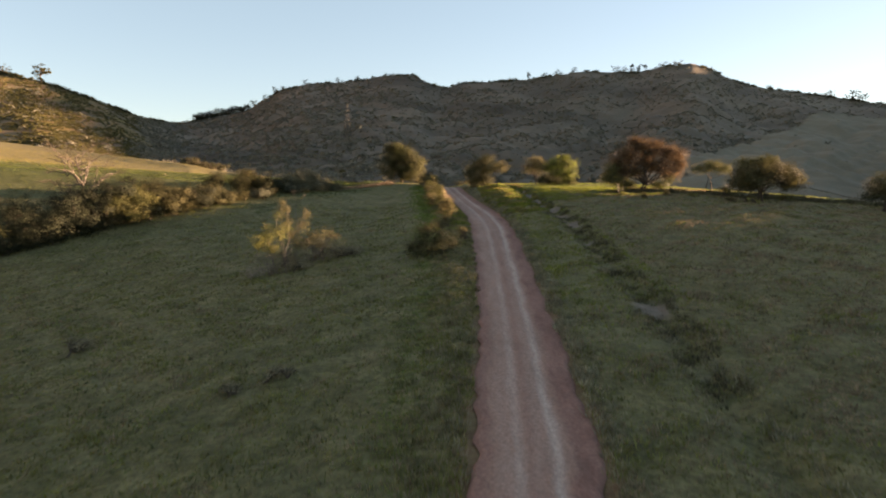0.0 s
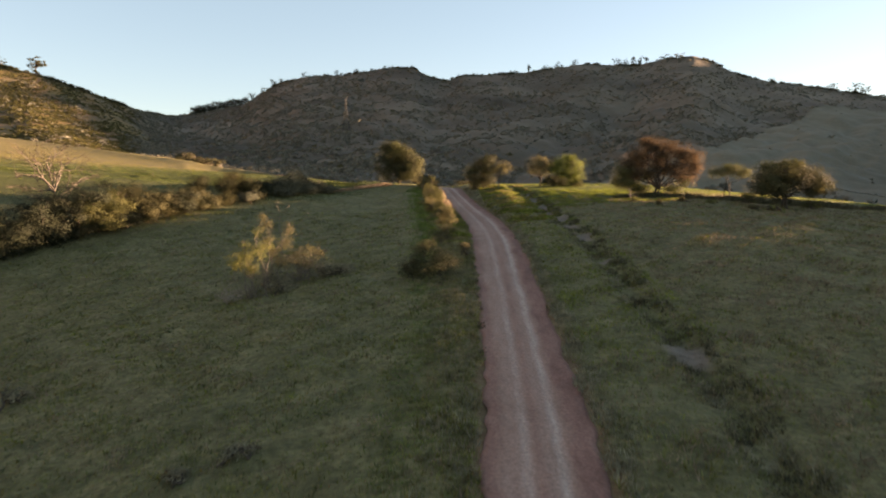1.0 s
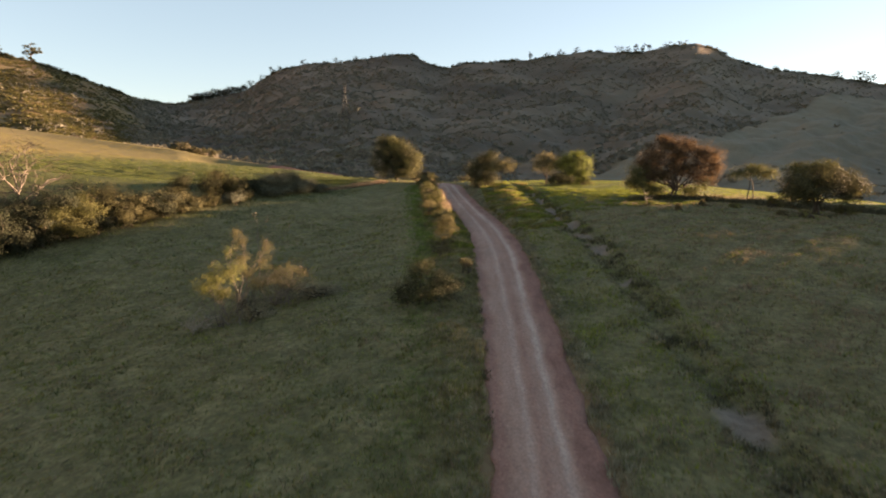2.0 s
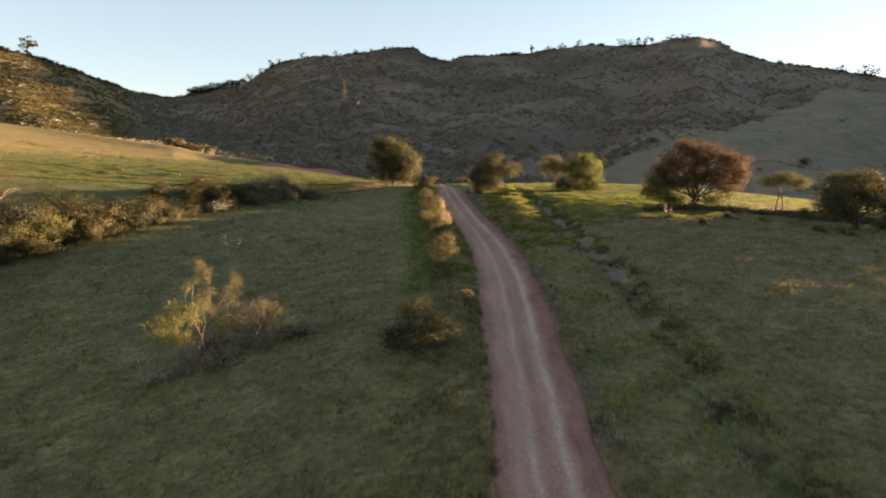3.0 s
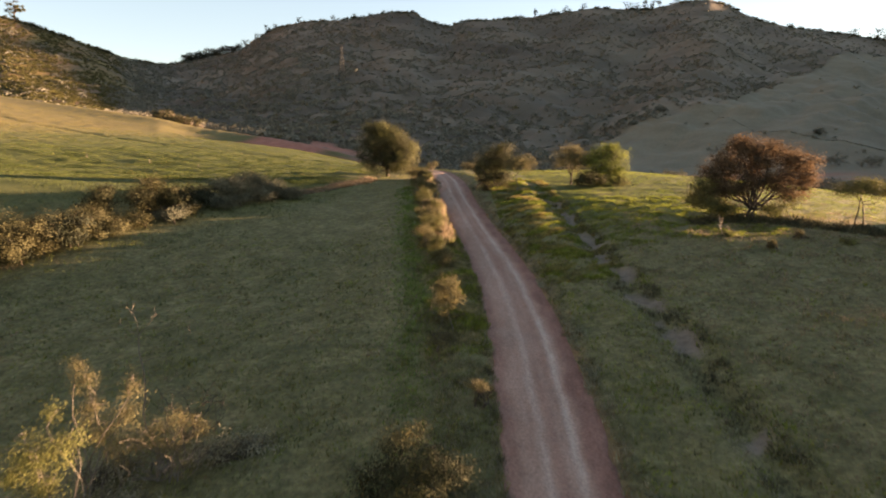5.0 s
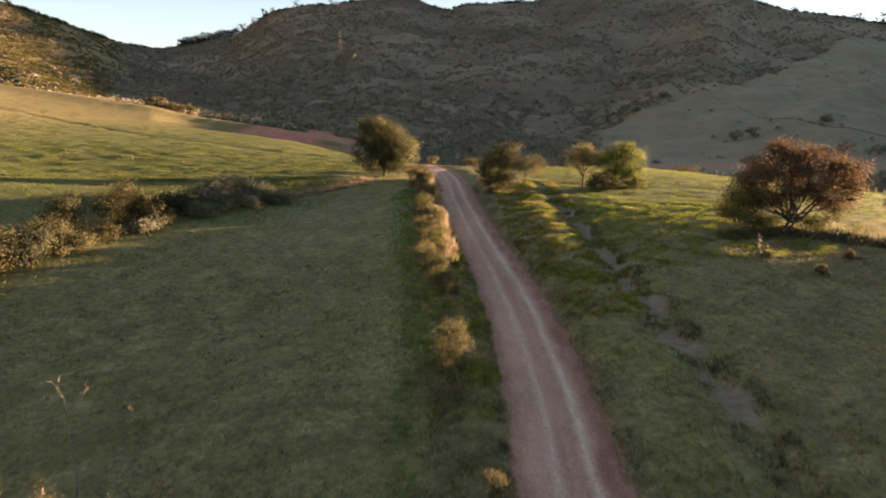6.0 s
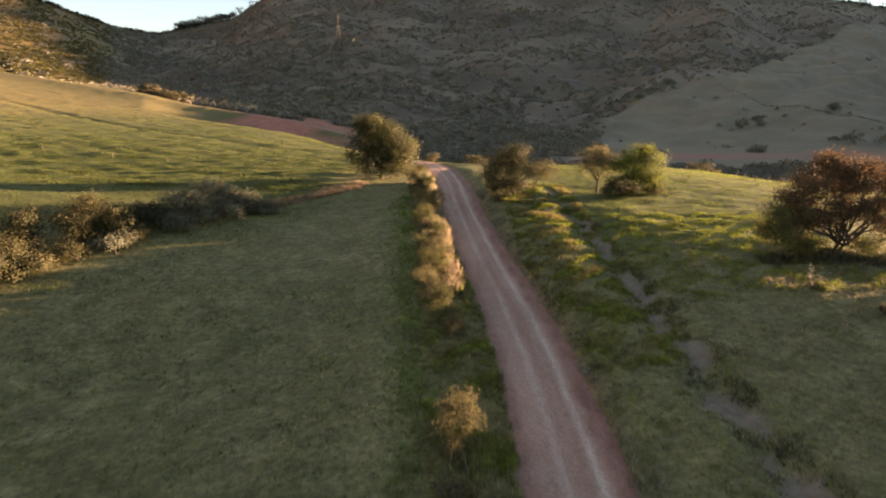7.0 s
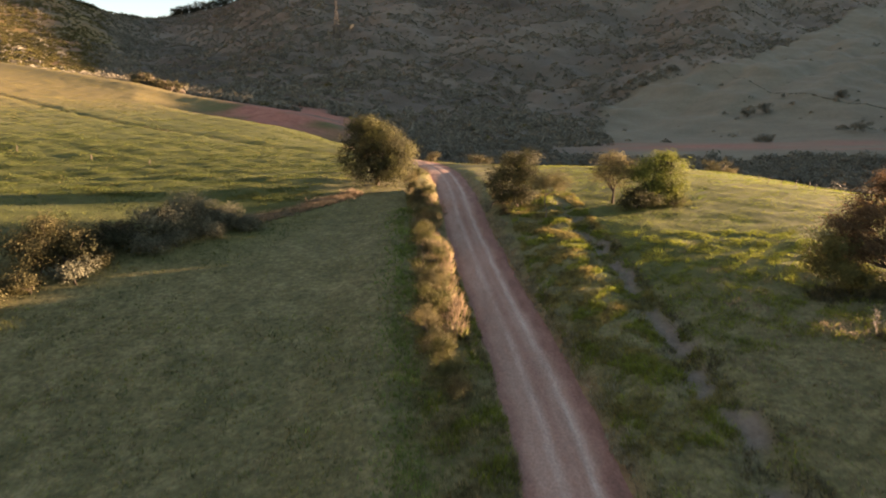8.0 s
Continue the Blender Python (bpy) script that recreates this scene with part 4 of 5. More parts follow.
    tree("bare_crowned_tree", 15.4, 106.6, 1, [(-0.3, 0, 3.5, 1.9, 1.7, 1.0), (-1.4, 0, 2.8, 1.4, 1.3, 0.9), (0.8, 0, 3.2, 1.4, 1.3, 0.9), (0.2, 0, 2.3, 1.5, 1.3, 0.9), (-0.4, 0, 4.2, 1.2, 1.2, 0.5)], LEAF_TAN,
         "grey-brown tree with a thin rounded dry crown", leaves=3600, size=0.1, trunk=0.13, fork=0.4, seed=35, twigs=6)
    bush("dark_shrub", 17.2, 104.4, 2.2, 1.7, LEAF_DARK, "low dark green shrub under the spreading tree", 36, 2600)
    tree("rust_tree", 25.9, 83.2, 2, [(-2.2, 0, 4.7, 1.6, 1.5, 1.2), (-0.6, 0.2, 5.7, 1.6, 1.5, 1.0), (1.1, -0.2, 5.5, 1.5, 1.4, 1.1), (2.8, 0.2, 4.9, 1.4, 1.4, 1.1), (4.2, 0, 4.5, 1.1, 1.2, 1.1), (4.5, 0.1, 3.3, 1.0, 1.0, 0.9), (3.2, 0.5, 3.4, 1.2, 1.2, 0.8), (-3.3, 0.2, 3.7, 1.2, 1.2, 1.0),
                                      (-1.9, 0.9, 3.5, 1.1, 1.1, 0.8), (0.5, 1.0, 4.2, 1.4, 1.2, 0.9), (2.2, -0.5, 2.3, 1.1, 1.0, 0.7), (-0.9, -0.7, 3.4, 0.7, 0.7, 0.5), (0.2, -0.9, 4.7, 1.0, 0.9, 0.7), (-1.4, 0, 6.2, 0.9, 0.9, 0.5), (1.2, -0.8, 3.3, 1.1, 0.9, 0.7), (-2.6, -0.6, 2.8, 1.0, 0.9, 0.7), (-2.9, 0.1, 2.2, 1.2, 1.1, 0.8), (-0.9, -0.2, 2.5, 1.2, 1.1, 0.8), (0.6, 0.2, 3.0, 1.2, 1.1, 0.8), (3.7, 0, 2.3, 1.0, 1.0, 0.7)],
         LEAF_RUST, "broad tree with a rust-brown crown and open limbs", leaves=15500, size=0.12, trunk=0.15, fork=0.22, seed=37, twigs=6, hollow=0.25, spray=0.3, ragged=0.35,
         second=(LEAF_OLIVE, [(-4.0, 0, 2.7, 1.2, 1.2, 1.2), (-3.4, -0.3, 1.3, 1.4, 1.2, 1.0), (-4.6, 0.2, 1.6, 1.0, 1.0, 1.0), (-2.2, 0, 0.7, 1.3, 1.1, 0.6), (1.8, 0, 0.6, 1.6, 1.1, 0.5), (-1.5, 0.4, 2.2, 1.0, 1.0, 0.7), (3.0, -0.3, 1.4, 1.0, 0.9, 0.6)], 5600, "olive undergrowth round the trunk"))
    tree("flat_topped_tree", 32.6, 79.6, 2, [(0, 0, 3.2, 1.4, 1.3, 0.5), (-1.2, 0, 2.9, 1.0, 1.0, 0.45), (1.4, 0, 2.9, 1.1, 1.0, 0.5), (0.6, 0.3, 3.4, 1.0, 1.0, 0.4), (2.2, 0, 3.0, 0.7, 0.7, 0.35)], LEAF_OLIVE,
         "small flat-topped tree with forked grey stem", leaves=2200, size=0.11, trunk=0.065, fork=0.6, seed=38)
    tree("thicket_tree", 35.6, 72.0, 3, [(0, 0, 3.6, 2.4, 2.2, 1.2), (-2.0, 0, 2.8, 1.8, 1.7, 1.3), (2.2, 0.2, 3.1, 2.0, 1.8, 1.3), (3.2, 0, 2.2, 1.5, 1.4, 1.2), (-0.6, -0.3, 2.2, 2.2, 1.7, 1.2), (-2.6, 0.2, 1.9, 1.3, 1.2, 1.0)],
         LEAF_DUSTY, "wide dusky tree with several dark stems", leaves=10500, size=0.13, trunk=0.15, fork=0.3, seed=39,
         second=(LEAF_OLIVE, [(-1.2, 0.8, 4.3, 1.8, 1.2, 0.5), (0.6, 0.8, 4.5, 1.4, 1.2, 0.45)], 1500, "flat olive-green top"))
    tree("dark_edge_tree", 45.4, 66.0, 2, [(0, 0, 2.8, 2.2, 2.0, 1.5), (1.8, 0, 2.6, 1.8, 1.8, 1.4), (-1.0, 0, 1.8, 1.4, 1.4, 1.1)], LEAF_DARK,
         "dark rounded tree at the field edge", leaves=4200, size=0.13, trunk=0.15, seed=40)
    # tree row between two pastures; part of its shade is put into near-black leaves
    rows = [(-46.6, 64.2, 2.0, 3.0, LEAF_OLIVE, "olive-leaved bush"), (-44.0, 67.0, 2.9, 5.6, LEAF_DEEP_SHADE, "dark dense tall bush"), (-41.0, 69.6, 3.1, 6.3, LEAF_DEEP_SHADE, "dark dense tall bush"), (-38.4, 72.4, 2.8, 5.8, LEAF_DEEP_SHADE, "dark green leafy bush"),
            (-36.4, 74.2, 2.4, 4.8, LEAF_OLIVE, "sunlit olive-green bush"), (-36.4, 78.0, 2.2, 4.8, LEAF_DEEP_SHADE, "dark tall bush"), (-33.6, 78.4, 2.6, 3.7, LEAF_DUSTY, "domed tan-green bush"), (-31.6, 81.4, 2.1, 3.0, LEAF_DEEP_SHADE, "dark gnarled bush"),
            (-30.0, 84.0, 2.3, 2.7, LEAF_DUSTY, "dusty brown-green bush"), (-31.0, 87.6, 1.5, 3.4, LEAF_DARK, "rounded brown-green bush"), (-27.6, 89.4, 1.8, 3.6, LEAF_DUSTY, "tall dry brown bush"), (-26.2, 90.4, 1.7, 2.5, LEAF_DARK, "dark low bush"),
            (-24.4, 93.2, 1.7, 2.1, LEAF_DEEP_SHADE, "low dark bush"), (-22.0, 96.4, 2.0, 3.1, LEAF_GREY, "grey-green bush"), (-20.2, 98.4, 2.0, 3.2, LEAF_GREY, "dark grey-green bush"), (-18.6, 100.4, 1.5, 2.0, LEAF_GREY, "grey-green bush")]
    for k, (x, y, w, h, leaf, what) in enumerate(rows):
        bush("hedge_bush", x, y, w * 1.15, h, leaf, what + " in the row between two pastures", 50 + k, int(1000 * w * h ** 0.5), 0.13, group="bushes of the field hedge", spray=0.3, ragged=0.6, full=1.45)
    # undergrowth below the row, leaves darkened to carry the shade at its foot
    for k in range(18):
        g = k / 17
        bush("hedge_shrub", -44.2 + 27 * g + rng.normal(0, 0.4), 64.6 + 35.5 * g - 1.2 * math.sin(g * math.pi) + rng.normal(0, 0.4), 1.4, 1.3, LEAF_DUSTY if k in (8, 11, 13) else LEAF_DEEP_SHADE if k < 12 else LEAF_GREY,
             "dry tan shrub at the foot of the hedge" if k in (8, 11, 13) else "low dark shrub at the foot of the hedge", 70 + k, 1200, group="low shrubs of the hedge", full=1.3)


home_trees()


def bare_tree(name, x, y, tall, spread, label, seed, trunk=0.22, bark=PALE_BARK, forks=(5, 3, 3, 3), fine=BARK):
    """A leafless tree: crooked limbs that fork three times."""
    r = np.random.default_rng(seed)
    ob = thing(name, x, y, label, "tree")
    paths, twig = [], []

    def grow(p, d, length, rad, depth):
        end = p + d * length
        paths.append(limb(r, p, end, rad, rad * 0.55, 0.08, 5)) if depth < min(3, len(forks)) else twig.append(limb(r, p, end, rad, rad * 0.4, 0.1, 4))
        if depth == len(forks):
            return
        for _ in range(forks[depth]):
            q = d + r.normal(0, 0.55, 3) * np.array([spread, spread, 0.8])
            q[2] = max(q[2], 0.05)
            grow(end if r.random() < 0.6 else p + d * length * 0.7, q / np.linalg.norm(q), length * r.uniform(0.55, 0.8), rad * 0.5, depth + 1)

    grow(np.array([0, 0, -0.3]), np.array([0.05, 0, 1.0]), tall * 0.36, trunk, 0)
    v, f = tubes(paths, 6)
    part("trunk", mesh_of("trunk", v, f, bark, True), ob)
    v, f = tubes(twig, 3)
    tagged(part("twig_haze", mesh_of("twig_haze", v, f, fine), ob), "fine brown twigs", kind="stuff")
    return ob


bare_tree("dead_tree", -41.6, 74.2, 12.5, 1.8, "leafless tree with bleached crooked limbs behind the hedge", 4, 0.2, DEAD_BARK, (9, 4, 4, 3))


# ---- pylons ----
def pylon(x, y, tall, label):
    ob = thing("pylon", x, y, label, "pylon")
    w = tall * 0.11
    legs, braces = [], []
    corner = [(-1, -1), (1, -1), (1, 1), (-1, 1)]
    lev = np.linspace(0, 1, 9)

    def at(c, f):
        s = w * (1 - 0.85 * min(f / 0.75, 1))
        return (c[0] * s, c[1] * s, f * tall)
    for c in corner:
        legs.append([(at(c, f), tall * 0.0026) for f in lev])
    for a, b in zip(corner, corner[1:] + corner[:1]):
        for f0, f1 in zip(lev, lev[1:]):
            braces.append([(at(a, f0), tall * 0.0018), (at(b, f1), tall * 0.0018)])
            braces.append([(at(b, f0), tall * 0.0018), (at(a, f1), tall * 0.0018)])
    arms = [[((-s, 0, tall * h), tall * 0.004), ((0, 0, tall * (h + 0.03)), tall * 0.006), ((s, 0, tall * h), tall * 0.004)] for h, s in ((0.76, tall * 0.13), (0.86, tall * 0.12), (0.95, tall * 0.09))]
    for nm, ps in (("leg", legs), ("brace", braces), ("crossarm", arms)):
        for p in (ps if nm != "brace" else [ps]):
            v, f = tubes(p if nm == "brace" else [p], 4)
            part(nm if nm != "brace" else "bracing", mesh_of(nm, v, f, STEEL), ob)
    return ob


pylon(-88, 603, 33, "tall lattice steel pylon on the mountain side")


# ---- trees along the skyline ----
def ridge_tree(u, tall, wide, stem, seed, label, leaf=LEAF_DARK, leaves=520):
    y = float(ridge_far(u)) - 3
    r = np.random.default_rng(seed)
    stem *= 0.35
    tall, wide = tall * 0.88, wide * 1.1
    b = [(0, 0, tall * (0.45 + 0.5 * stem), wide * 0.42, wide * 0.42, tall * (1 - stem) * 0.5)]
    for k in range(4):
        b.append((r.normal(0, wide * 0.28), r.normal(0, wide * 0.28), tall * r.uniform(stem + 0.05, 0.85), wide * 0.34, wide * 0.34, tall * 0.17))
    tree("skyline_tree", u * y, y, 1, b, leaf, label, "tree", leaves, tall * 0.055, trunk=tall * 0.04, fork=0.5, seed=seed, group="trees along the ridge", spray=tall * 0.04, twigs=1)


for k, (u, tall, wide, stem) in enumerate([(-0.67, 16, 20, 0.2), (-0.615, 27, 17, 0.25), (-0.29, 13, 9, 0.3), (-0.272, 11, 8, 0.3), (-0.256, 13, 9, 0.3), (-0.245, 10, 8, 0.2), (-0.21, 9, 8, 0.3), (-0.16, 9, 8, 0.2),
                                           (-0.13, 8, 10, 0.2), (0.132, 13, 8, 0.5), (0.155, 9, 9, 0.2), (0.175, 11, 9, 0.3), (0.2, 11, 8, 0.5), (0.265, 13, 18, 0.2), (0.277, 13, 14, 0.2), (0.29, 15, 9, 0.35), (0.3, 15, 9, 0.35),
                                           (0.31, 12, 8, 0.3), (0.335, 10, 12, 0.2), (0.355, 9, 9, 0.2), (0.5, 8, 11, 0.2), (0.585, 7, 8, 0.2), (0.597, 15, 13, 0.55), (0.63, 20, 26, 0.15), (0.645, 17, 22, 0.15)]):
    ridge_tree(u, tall, wide, stem, 200 + k, "tall thin skyline tree with an open crown" if stem > 0.3 else "dark bushy tree on the mountain ridge")
for k in range(24):
    ridge_tree(-0.378 + 0.0034 * k, 15 - 0.12 * k + 1.5 * math.sin(k * 2.3), 15, 0.0, 240 + k, "dark conifer in a row on the ridge", LEAF_DEEP_SHADE, 1000)


# ---- the mixed thicket in the field ----
def twig_spray(name, x, y, reach, tall, count, bark, label, seed, category="dead bush", group="", parent=None, z=None):
    """Bare arching twigs from one root."""
    r = np.random.default_rng(seed)
    paths = []
    for _ in range(count):
        a = r.uniform(0, 2 * np.pi)
        q = reach * r.uniform(0.5, 1.0)
        end = np.array([q * math.cos(a), q * math.sin(a), tall * r.uniform(0.35, 1.0)])
        p = limb(r, (r.normal(0, 0.12), r.normal(0, 0.12), -0.1), end, 0.022, 0.008, 0.14, 7)
        paths.append(p)
        for _ in range(4):
            s = p[r.integers(2, 6)][0]
            paths.append(limb(r, s, s + r.normal(0, 0.32, 3) + np.array([0.1 * math.cos(a), 0.1 * math.sin(a), 0.18]), 0.016, 0.006, 0.15, 4))
    v, f = tubes(paths, 4)
    me = mesh_of("twig_tangle", v, f, bark)
    if parent:
        return tagged(part("twig_tangle", me, parent, label), kind="stuff")
    ob = thing(name, x, y, label, category, group, z)
    tagged(part("twig_tangle", me, ob), kind="stuff")
    return ob


def field_thicket():
    ob = tree("yellow_bush", -13.2, 49.3, 6, [(-0.5, 0, 2.9, 0.95, 0.8, 0.75), (0.4, 0, 3.3, 0.75, 0.7, 0.65), (1.0, 0.1, 3.6, 0.5, 0.5, 0.55), (-1.0, 0, 2.4, 0.6, 0.6, 0.5), (0.1, -0.1, 2.0, 0.85, 0.7, 0.55), (0.4, 0.2, 4.4, 0.3, 0.3, 0.4), (-0.5, 0, 3.7, 0.35, 0.35, 0.3)],
              LEAF_YELLOW, "bush with yellow leaves over bare bleached twigs", "bush", 2000, 0.075, bark=GREY_BARK, trunk=0.04, fork=0.3, seed=90, spray=0.17, hollow=0.1, ragged=0.5)
    twig_spray("", 0, 0, 1.9, 1.9, 16, GREY_BARK, "bleached bare twigs", 91, parent=ob)
    ob = tree("tan_bush", -11.9, 51.2, 4, [(-0.7, 0, 4.5, 0.5, 0.45, 0.85), (-0.6, 0, 3.5, 0.55, 0.5, 0.65), (0.9, 0.1, 4.2, 0.4, 0.38, 0.75), (0.7, 0, 3.3, 0.45, 0.4, 0.55), (-0.9, 0, 5.1, 0.36, 0.32, 0.4), (-0.2, 0, 2.6, 0.8, 0.7, 0.6), (0.3, 0, 1.7, 0.9, 0.8, 0.6)],
              LEAF_TAN, "tall twin-stemmed bush with dry tan leaves", "bush", 2300, 0.055, bark=GREY_BARK, trunk=0.05, fork=0.3, seed=92, spray=0.15, hollow=0.1, ragged=0.5)
    ob = tree("tan_bush", -10.5, 52.0, 5, [(0, 0, 2.0, 1.0, 0.8, 0.7), (1.1, 0, 2.3, 0.8, 0.6, 0.55), (-0.8, -0.2, 1.5, 0.9, 0.7, 0.6), (0.6, -0.2, 1.3, 0.9, 0.6, 0.5), (1.7, 0, 2.0, 0.5, 0.5, 0.4)],
              LEAF_TAN, "sprawling bush with dry tan leaves", "bush", 1700, 0.055, bark=GREY_BARK, trunk=0.04, fork=0.3, seed=93, spray=0.17, hollow=0.1, ragged=0.5)
    twig_spray("", 0, 0, 1.9, 2.0, 22, GREY_BARK, "bleached bare twigs", 94, parent=ob)
    for k, (x, y, w, h) in enumerate([(-8.6, 52.6, 1.1, 0.9), (-11.2, 50.2, 1.3, 0.8), (-7.4, 53.2, 0.9, 0.6), (-12.6, 52.0, 1.3, 1.0)]):
        bush("weed_clump", x, y, w, h, HERB, "low dark weed clump under the thicket", 95 + k, 700, 0.09, group="dark weed clumps")
    twig_spray("dead_bush", -14.6, 48.6, 1.7, 1.3, 16, PALE_BARK, "tangle of bleached bare branches beside the yellow bush", 99)
    twig_spray("dead_bush", -10.3, 54.6, 1.5, 2.6, 14, BARK, "grey leafless bush with a haze of fine twigs", 97)
    ob = thing("bare_sapling", -12.7, 55.6, "slender leafless sapling with a winding pale stem", "tree")
    ob.scale = (1.17, 1.17, 1.17)
    r = np.random.default_rng(17)
    stem = [((0.0, 0, -0.2), 0.05), ((-0.08, 0, 0.6), 0.048), ((0.05, 0, 1.4), 0.045), ((0.06, 0, 2.2), 0.042), ((-0.06, 0, 3.0), 0.038), ((-0.02, 0, 3.7), 0.034)]
    v, f = tubes([[(p, q * 0.6) for p, q in stem]], 6)
    part("trunk", mesh_of("trunk", v, f, GREY_BARK, True), ob)
    for bough in ([((-0.02, 0, 3.66), 0.03), ((-0.05, 0, 4.1), 0.022), ((-0.22, 0, 4.5), 0.012)], [((-0.02, 0, 3.66), 0.03), ((0.3, 0, 3.95), 0.022), ((0.6, 0.1, 4.35), 0.012)],
                  [((0.02, 0, 2.55), 0.03), ((0.35, 0, 2.75), 0.026), ((0.9, 0, 2.8), 0.022), ((1.4, 0.1, 3.3), 0.016), ((1.8, 0.1, 3.7), 0.009)], [((-0.02, 0, 3.6), 0.024), ((-0.4, 0.1, 3.75), 0.016), ((-0.7, 0.1, 4.0), 0.008)]):
        v, f = tubes([[(p, q * 0.45) for p, q in bough]] + [limb(r, bough[-1][0], np.array(bough[-1][0]) + r.normal(0, 0.16, 3) + np.array([0, 0, 0.12]), 0.01, 0.004, 0.1, 3) for _ in range(4)], 5)
        part("bough", mesh_of("bough", v, f, GREY_BARK, True), ob)



field_thicket()


# ---- bushes of the road verge ----
def verge_bushes():
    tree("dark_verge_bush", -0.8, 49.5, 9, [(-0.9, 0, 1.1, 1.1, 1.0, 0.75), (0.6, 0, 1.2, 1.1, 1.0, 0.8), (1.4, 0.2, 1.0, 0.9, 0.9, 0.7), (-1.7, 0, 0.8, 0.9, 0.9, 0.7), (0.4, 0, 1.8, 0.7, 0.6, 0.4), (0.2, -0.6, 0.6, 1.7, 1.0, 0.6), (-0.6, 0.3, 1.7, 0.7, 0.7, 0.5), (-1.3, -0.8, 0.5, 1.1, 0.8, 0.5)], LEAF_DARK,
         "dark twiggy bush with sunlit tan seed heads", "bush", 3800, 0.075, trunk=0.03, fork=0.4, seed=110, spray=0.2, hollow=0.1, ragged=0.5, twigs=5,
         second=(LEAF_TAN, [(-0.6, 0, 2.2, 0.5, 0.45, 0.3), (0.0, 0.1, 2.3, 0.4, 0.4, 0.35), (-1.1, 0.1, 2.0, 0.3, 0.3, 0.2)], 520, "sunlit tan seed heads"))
    bush("tan_verge_bush", 1.7, 55.2, 0.7, 1.1, LEAF_TAN, "small tan bush overhanging the road edge", 111, 420, 0.07, spray=0.12)
    tree("seeding_shrub", 0.33, 64.1, 11, [(0, 0, 1.6, 0.7, 0.65, 0.6), (-0.45, 0, 1.3, 0.5, 0.5, 0.5), (0.5, 0, 1.4, 0.5, 0.5, 0.5), (0.1, 0, 2.2, 0.6, 0.5, 0.45), (0.4, 0, 2.0, 0.45, 0.45, 0.4), (-0.4, 0, 2.0, 0.45, 0.45, 0.4), (0, -0.2, 0.8, 0.6, 0.6, 0.5), (-0.3, -0.2, 0.3, 0.6, 0.6, 0.4), (0.4, 0.1, 0.3, 0.6, 0.6, 0.4), (0, 0, 0.3, 0.7, 0.6, 0.4)], LEAF_TAN,
         "upright shrub with golden-tan seed heads", "shrub", 3000, 0.065, bark=GREY_BARK, trunk=0.02, fork=0.3, seed=112, spray=0.13, hollow=0.2)
    bush("seeding_shrub", -0.1, 61.4, 0.9, 0.7, LEAF_TAN, "low golden-tan weed clump", 113, 500, 0.07, category="shrub", spray=0.12)
    # tall weeds where the verge thickens towards the crest
    for k in range(24):
        y = 74.5 + 1.55 * k + rng.normal(0, 0.4)
        x = -0.35 - 0.065 * (y - 77) + rng.normal(0, 0.42)
        w, h = rng.uniform(0.6, 1.15), rng.uniform(0.9, 2.2)
        blobs = [(w * rng.normal(0, 0.4), w * rng.normal(0, 0.4), h * rng.uniform(0.25, 0.9), w * rng.uniform(0.25, 0.6), w * rng.uniform(0.25, 0.6), h * rng.uniform(0.14, 0.3)) for _ in range(9)]
        tree("verge_shrub", x, y, 1, blobs, (LEAF_TAN, LEAF_OLIVE, LEAF_OLIVE, LEAF_DUSTY)[k % 4], "tall weeds with golden seed heads on the verge" if k % 2 == 0 else "tall olive weeds on the verge", "shrub", int(800 + 500 * w * h), 0.065,
             bark=GREY_BARK, trunk=0.02, fork=0.3, seed=120 + k, group="weeds of the verge", spray=0.15, hollow=0.15, ragged=0.6)
    # shrubs at the crest
    for k, (x, y, w, h, leaf, what) in enumerate([(-4.2, 119, 1.3, 1.4, LEAF_TAN, "sunlit tan shrub near the crest"), (-3.2, 124, 1.1, 1.2, LEAF_OLIVE, "small olive shrub near the crest"), (-2.0, 143, 1.2, 1.6, LEAF_TAN, "tan shrub on the crest beyond the road bend"),
                                                  (4.6, 140, 2.0, 1.6, LEAF_DUSTY, "brown-green shrub on the crest"), (9, 138, 2.2, 2.0, LEAF_DARK, "dark shrub behind the crest"), (44.0, 152, 2.4, 3.2, LEAF_DUSTY, "tan-green bush at the pasture's far edge"),
                                                  (46.6, 153, 1.6, 2.6, LEAF_TAN, "dry tan bush at the pasture's far edge"), (5.2, 103.5, 1.0, 0.9, LEAF_DARK, "low green shrub on the road bank"), (4.9, 107.5, 1.2, 1.0, LEAF_DUSTY, "low shrub on the road bank"),
                                                  (20.6, 105.2, 1.4, 1.0, LEAF_OLIVE, "low green shrub below the spreading tree"), (38.5, 72.6, 1.0, 1.0, LEAF_OLIVE, "low olive shrub beside the bank"), (33.6, 76.0, 1.0, 1.1, LEAF_OLIVE, "round olive shrub on the bank")]):
        bush("shrub", x, y, w, h, leaf, what, 140 + k, int(600 * w * h ** 0.5), 0.09, category="shrub", spray=0.2)
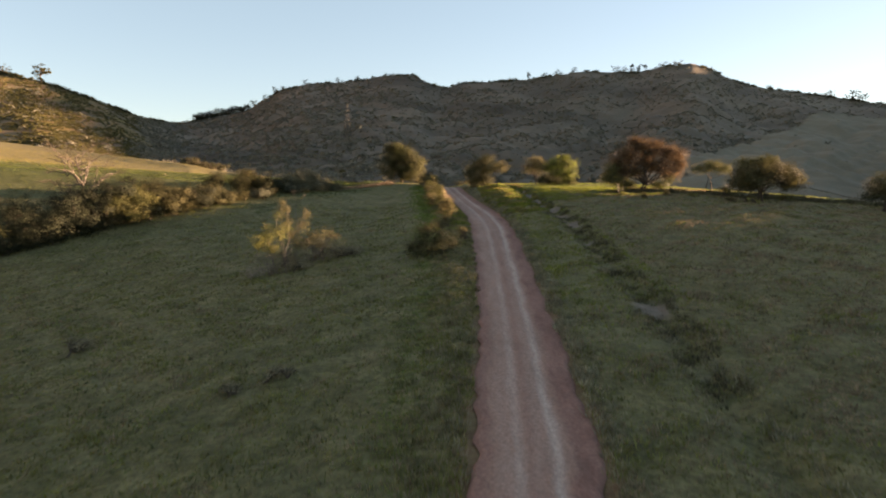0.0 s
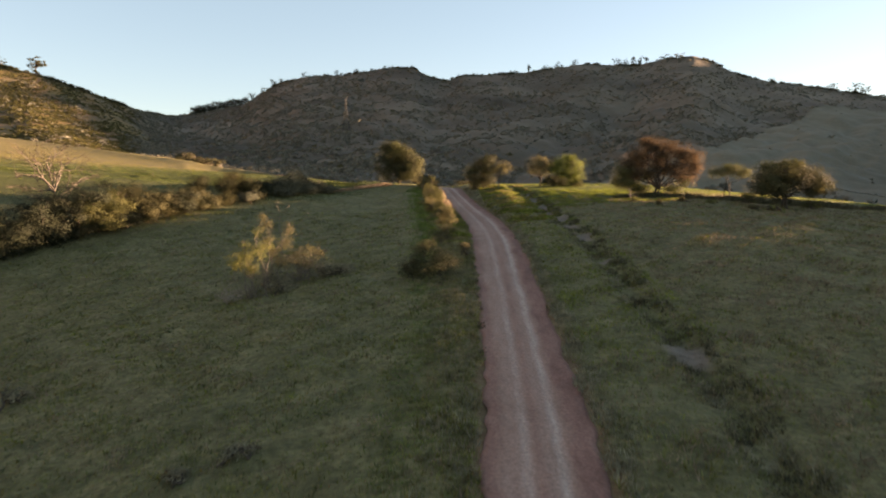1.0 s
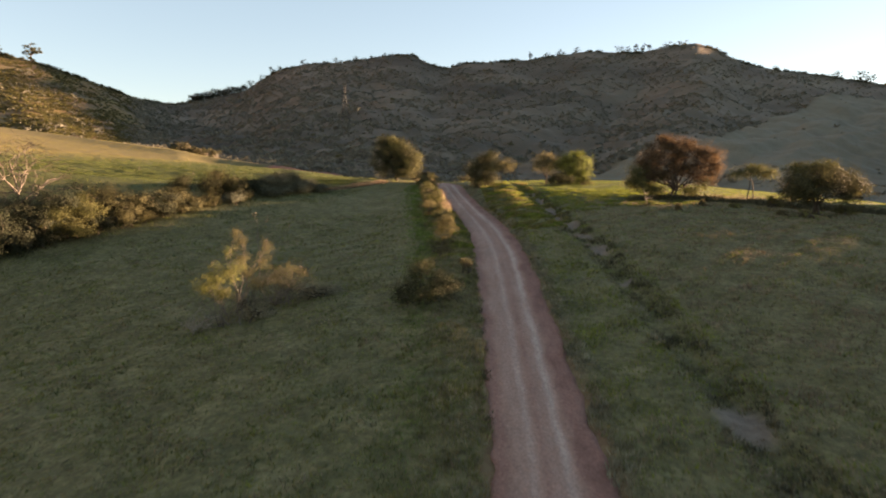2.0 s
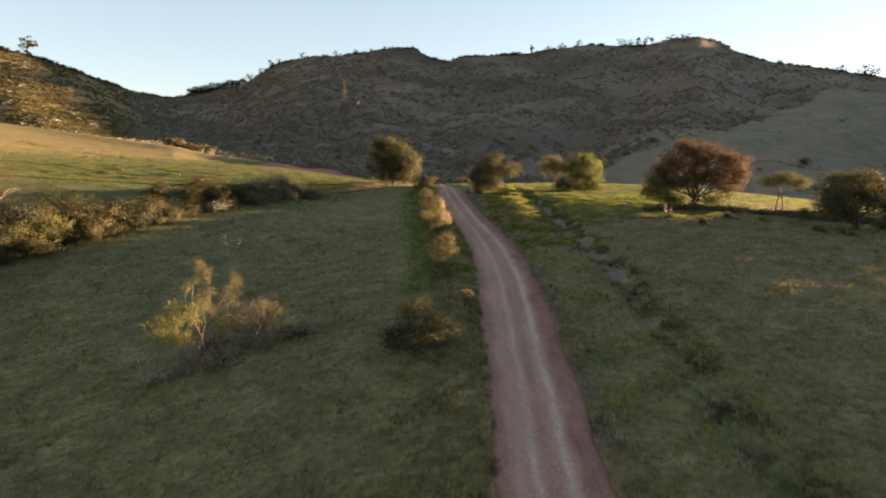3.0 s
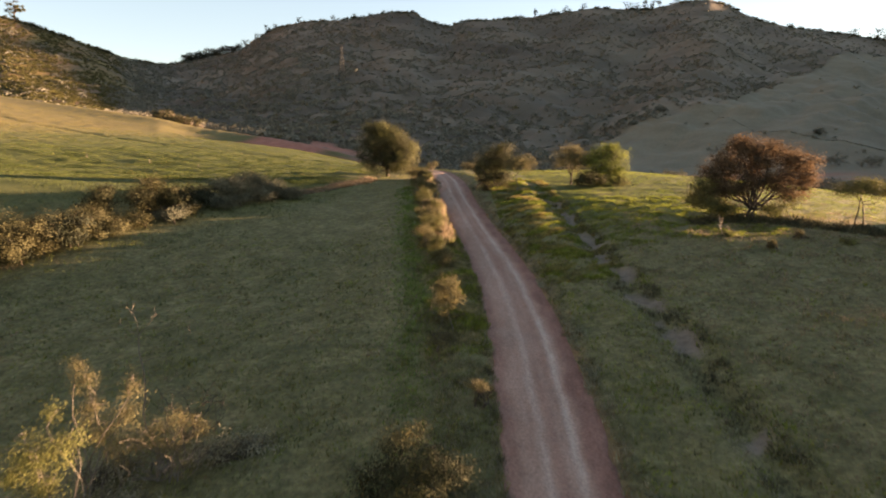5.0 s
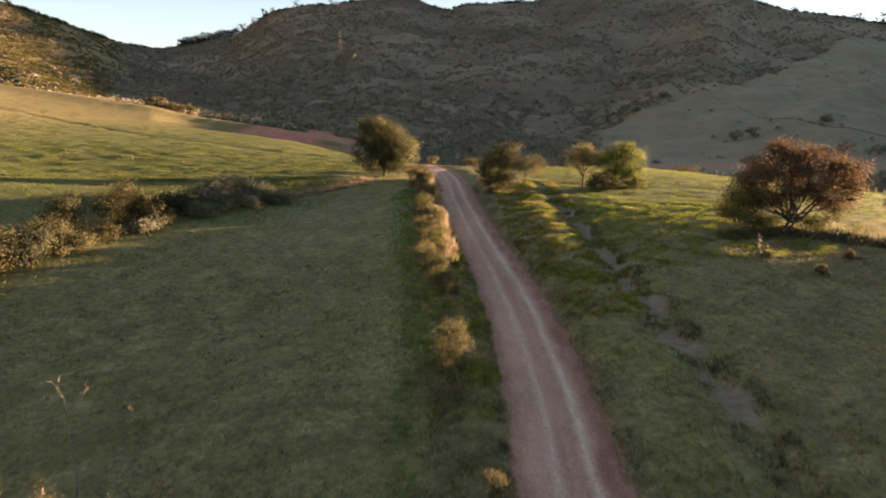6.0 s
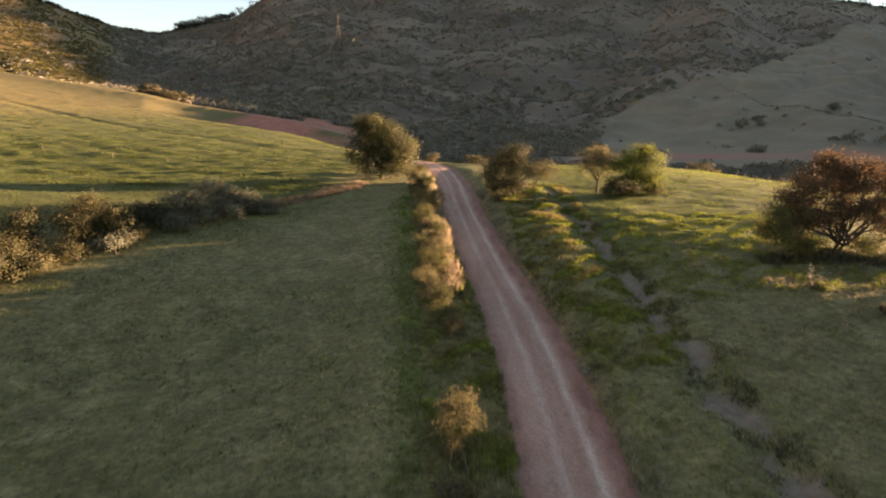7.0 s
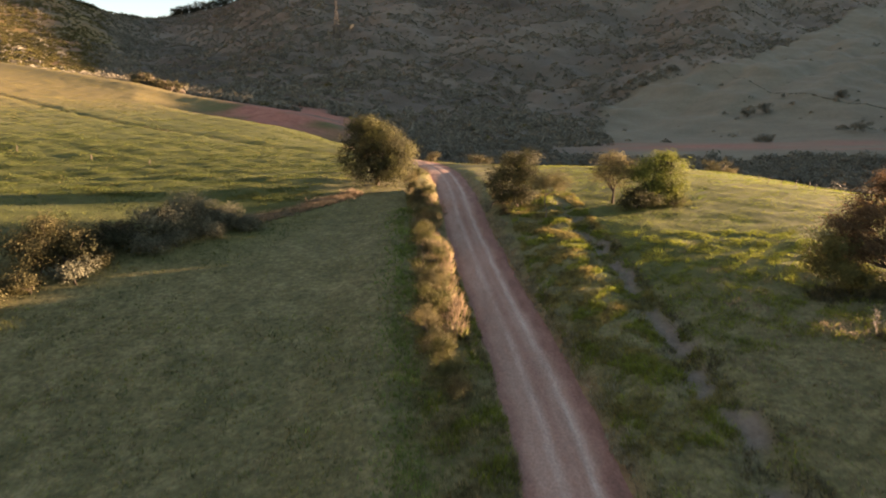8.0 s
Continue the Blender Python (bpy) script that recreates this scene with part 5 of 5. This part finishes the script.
    # odd weeds in the pastures
    for k, (x, y, w, h, leaf, what) in enumerate([(-20.0, 34.6, 0.9, 0.7, HERB, "dark weed clump in the pasture"), (-6.9, 26.2, 0.6, 0.4, HERB, "small dark weed clump in the pasture"), (-8.6, 25.2, 0.5, 0.35, HERB, "small dark weed clump in the pasture"),
                                                  (22.9, 73.4, 0.14, 0.8, LEAF_TAN, "rust-coloured dock plant in the pasture"), (21.6, 77.2, 0.5, 0.5, GRASS, "small green weed below the bank"), (26.5, 76.5, 0.12, 0.65, LEAF_TAN, "rust-coloured dock plant in the pasture"),
                                                  (29.0, 74.6, 0.6, 0.45, GRASS, "olive weed clump in the pasture"), (31.5, 70.5, 0.7, 0.5, LEAF_TAN, "tan weed clump in the pasture"), (33.0, 69.2, 0.9, 0.6, GRASS, "olive weed clump under the thicket")]):
        bush("weed_clump", x, y, w, h, leaf, what, 160 + k, 420, 0.075, category="weed", spray=0.12)
    twig_spray("dry_stalks", 21.3, 77.8, 0.4, 1.7, 4, PALE_BARK, "tall pale dry stalks below the bank", 180, "weed")


verge_bushes()


# ---- stones and posts ----
def boulder(x, y, w, h, label, seed, z=None):
    r = np.random.default_rng(seed)
    bm = bmesh.new()
    bmesh.ops.create_icosphere(bm, subdivisions=3, radius=1.0)
    off = r.random(3) * 40
    for v in bm.verts:
        n = noise.fractal(v.co * 1.3 + Vector(off), 1.0, 2.0, 4)
        q = max(abs(v.co.x), abs(v.co.y), abs(v.co.z))
        v.co = v.co * (0.8 + 0.3 / q * 0.6 + 0.28 * n)
        v.co = Vector((v.co.x * w, v.co.y * w * 0.8, v.co.z * h * 0.75 + h * 0.2))
    me = bpy.data.meshes.new("boulder")
    bm.to_mesh(me)
    bm.free()
    me.materials.append(ROCK)
    ob = new("boulder", me)
    ob.location = (x, y, float(height(x, y)) if z is None else z)
    ob.rotation_euler = (0, 0, r.uniform(0, 6))
    return tagged(ob, label, "boulder", "granite boulders")


for k, (x, y, w, h) in enumerate([(-133, 338, 4.5, 4), (-128, 334, 3.5, 5), (-122, 331, 4.0, 3.4), (-117, 329, 3.0, 3.0), (-110, 322, 2.6, 2.2)]):
    boulder(x, y, w, h, "weathered granite boulder among dry brush on the slope", 300 + k)
    bush("brush", x + 1, y - 5, 4.6, 5.0, LEAF_DUSTY, "dry tan brush between the boulders", 310 + k, 700, 0.3, category="bush", spray=0.4)
for k, (x, y) in enumerate([(-46.7, 132.3), (-38.5, 131.0), (-58, 135), (37.3, 124.2), (36.9, 121.2), (37.9, 120.2), (39.1, 119.4), (39.8, 118.0), (39.4, 116.0)]):
    p = thing("stump", x, y, "pale weathered stump standing in the pasture", "stump", "pale stumps")
    r = np.random.default_rng(330 + k)
    v, f = tubes([limb(r, (0, 0, -0.2), (0.1, 0, 0.7), 0.06, 0.04, 0.05), limb(r, (0.03, 0, 0.4), (0.25, 0.1, 0.65), 0.03, 0.02, 0.05)], 6)
    part("trunk", mesh_of("trunk", v, f, GREY_BARK, True), p)
# bushes that stand alone on the far pasture
for k, (x, y, w, h) in enumerate([(174, 424, 5.0, 7.5), (185, 427, 4.4, 7.0), (162, 520, 5, 5), (135, 500, 4.5, 4.5), (236, 440, 4, 5), (150, 352, 5, 4), (208, 372, 8, 7), (222, 366, 7, 6)]):
    bush("far_bush", x, y, w, h, LEAF_FAR, "dark round bush on the far pasture", 340 + k, 900, 0.4, group="bushes of the far pasture", spray=0.6)


def ditch_weeds():
    """Weeds that fill the old ditch across the left-hand slope."""
    r = np.random.default_rng(400)
    x = r.uniform(-135, -17, 4200)
    y = ditch_y(x) + r.normal(0, 0.4, len(x))
    tufts("ditch_weeds", x, y, np.clip(0.28 + 0.12 * wave(x, y, 3, 1), 0.12, 0.5), 0.25, DARKWEED, "dark weeds along an old ditch", 4, 0.4, 401)
    f = r.random(2600)
    x, y = -17.5 + 8.5 * f + r.normal(0, 0.4, 2600), 101.5 + 9 * f + r.normal(0, 0.4, 2600)
    tufts("bank_grass", x, y, np.clip(0.35 + 0.2 * wave(x, y, 2, 1), 0.12, 0.7), 0.3, DULL, "dry brownish grass on the low field bank", 4, 0.4, 402)


ditch_weeds()


def hillside_path():
    """A cattle path across the far pasture, marked by dark low growth."""
    r = np.random.default_rng(410)
    line = table([(190, 520), (198, 500), (203, 474), (213, 455), (230, 435), (247, 420), (262, 410), (300, 392)], 4)
    x = r.uniform(194, 290, 420)
    y = line(x) + r.normal(0, 0.7, len(x))
    clumps("path_growth", x, y, r.uniform(0.3, 0.7, len(x)), LEAF_FAR, "dark low growth along a hillside path", 9, 411, 0.5)


hillside_path()
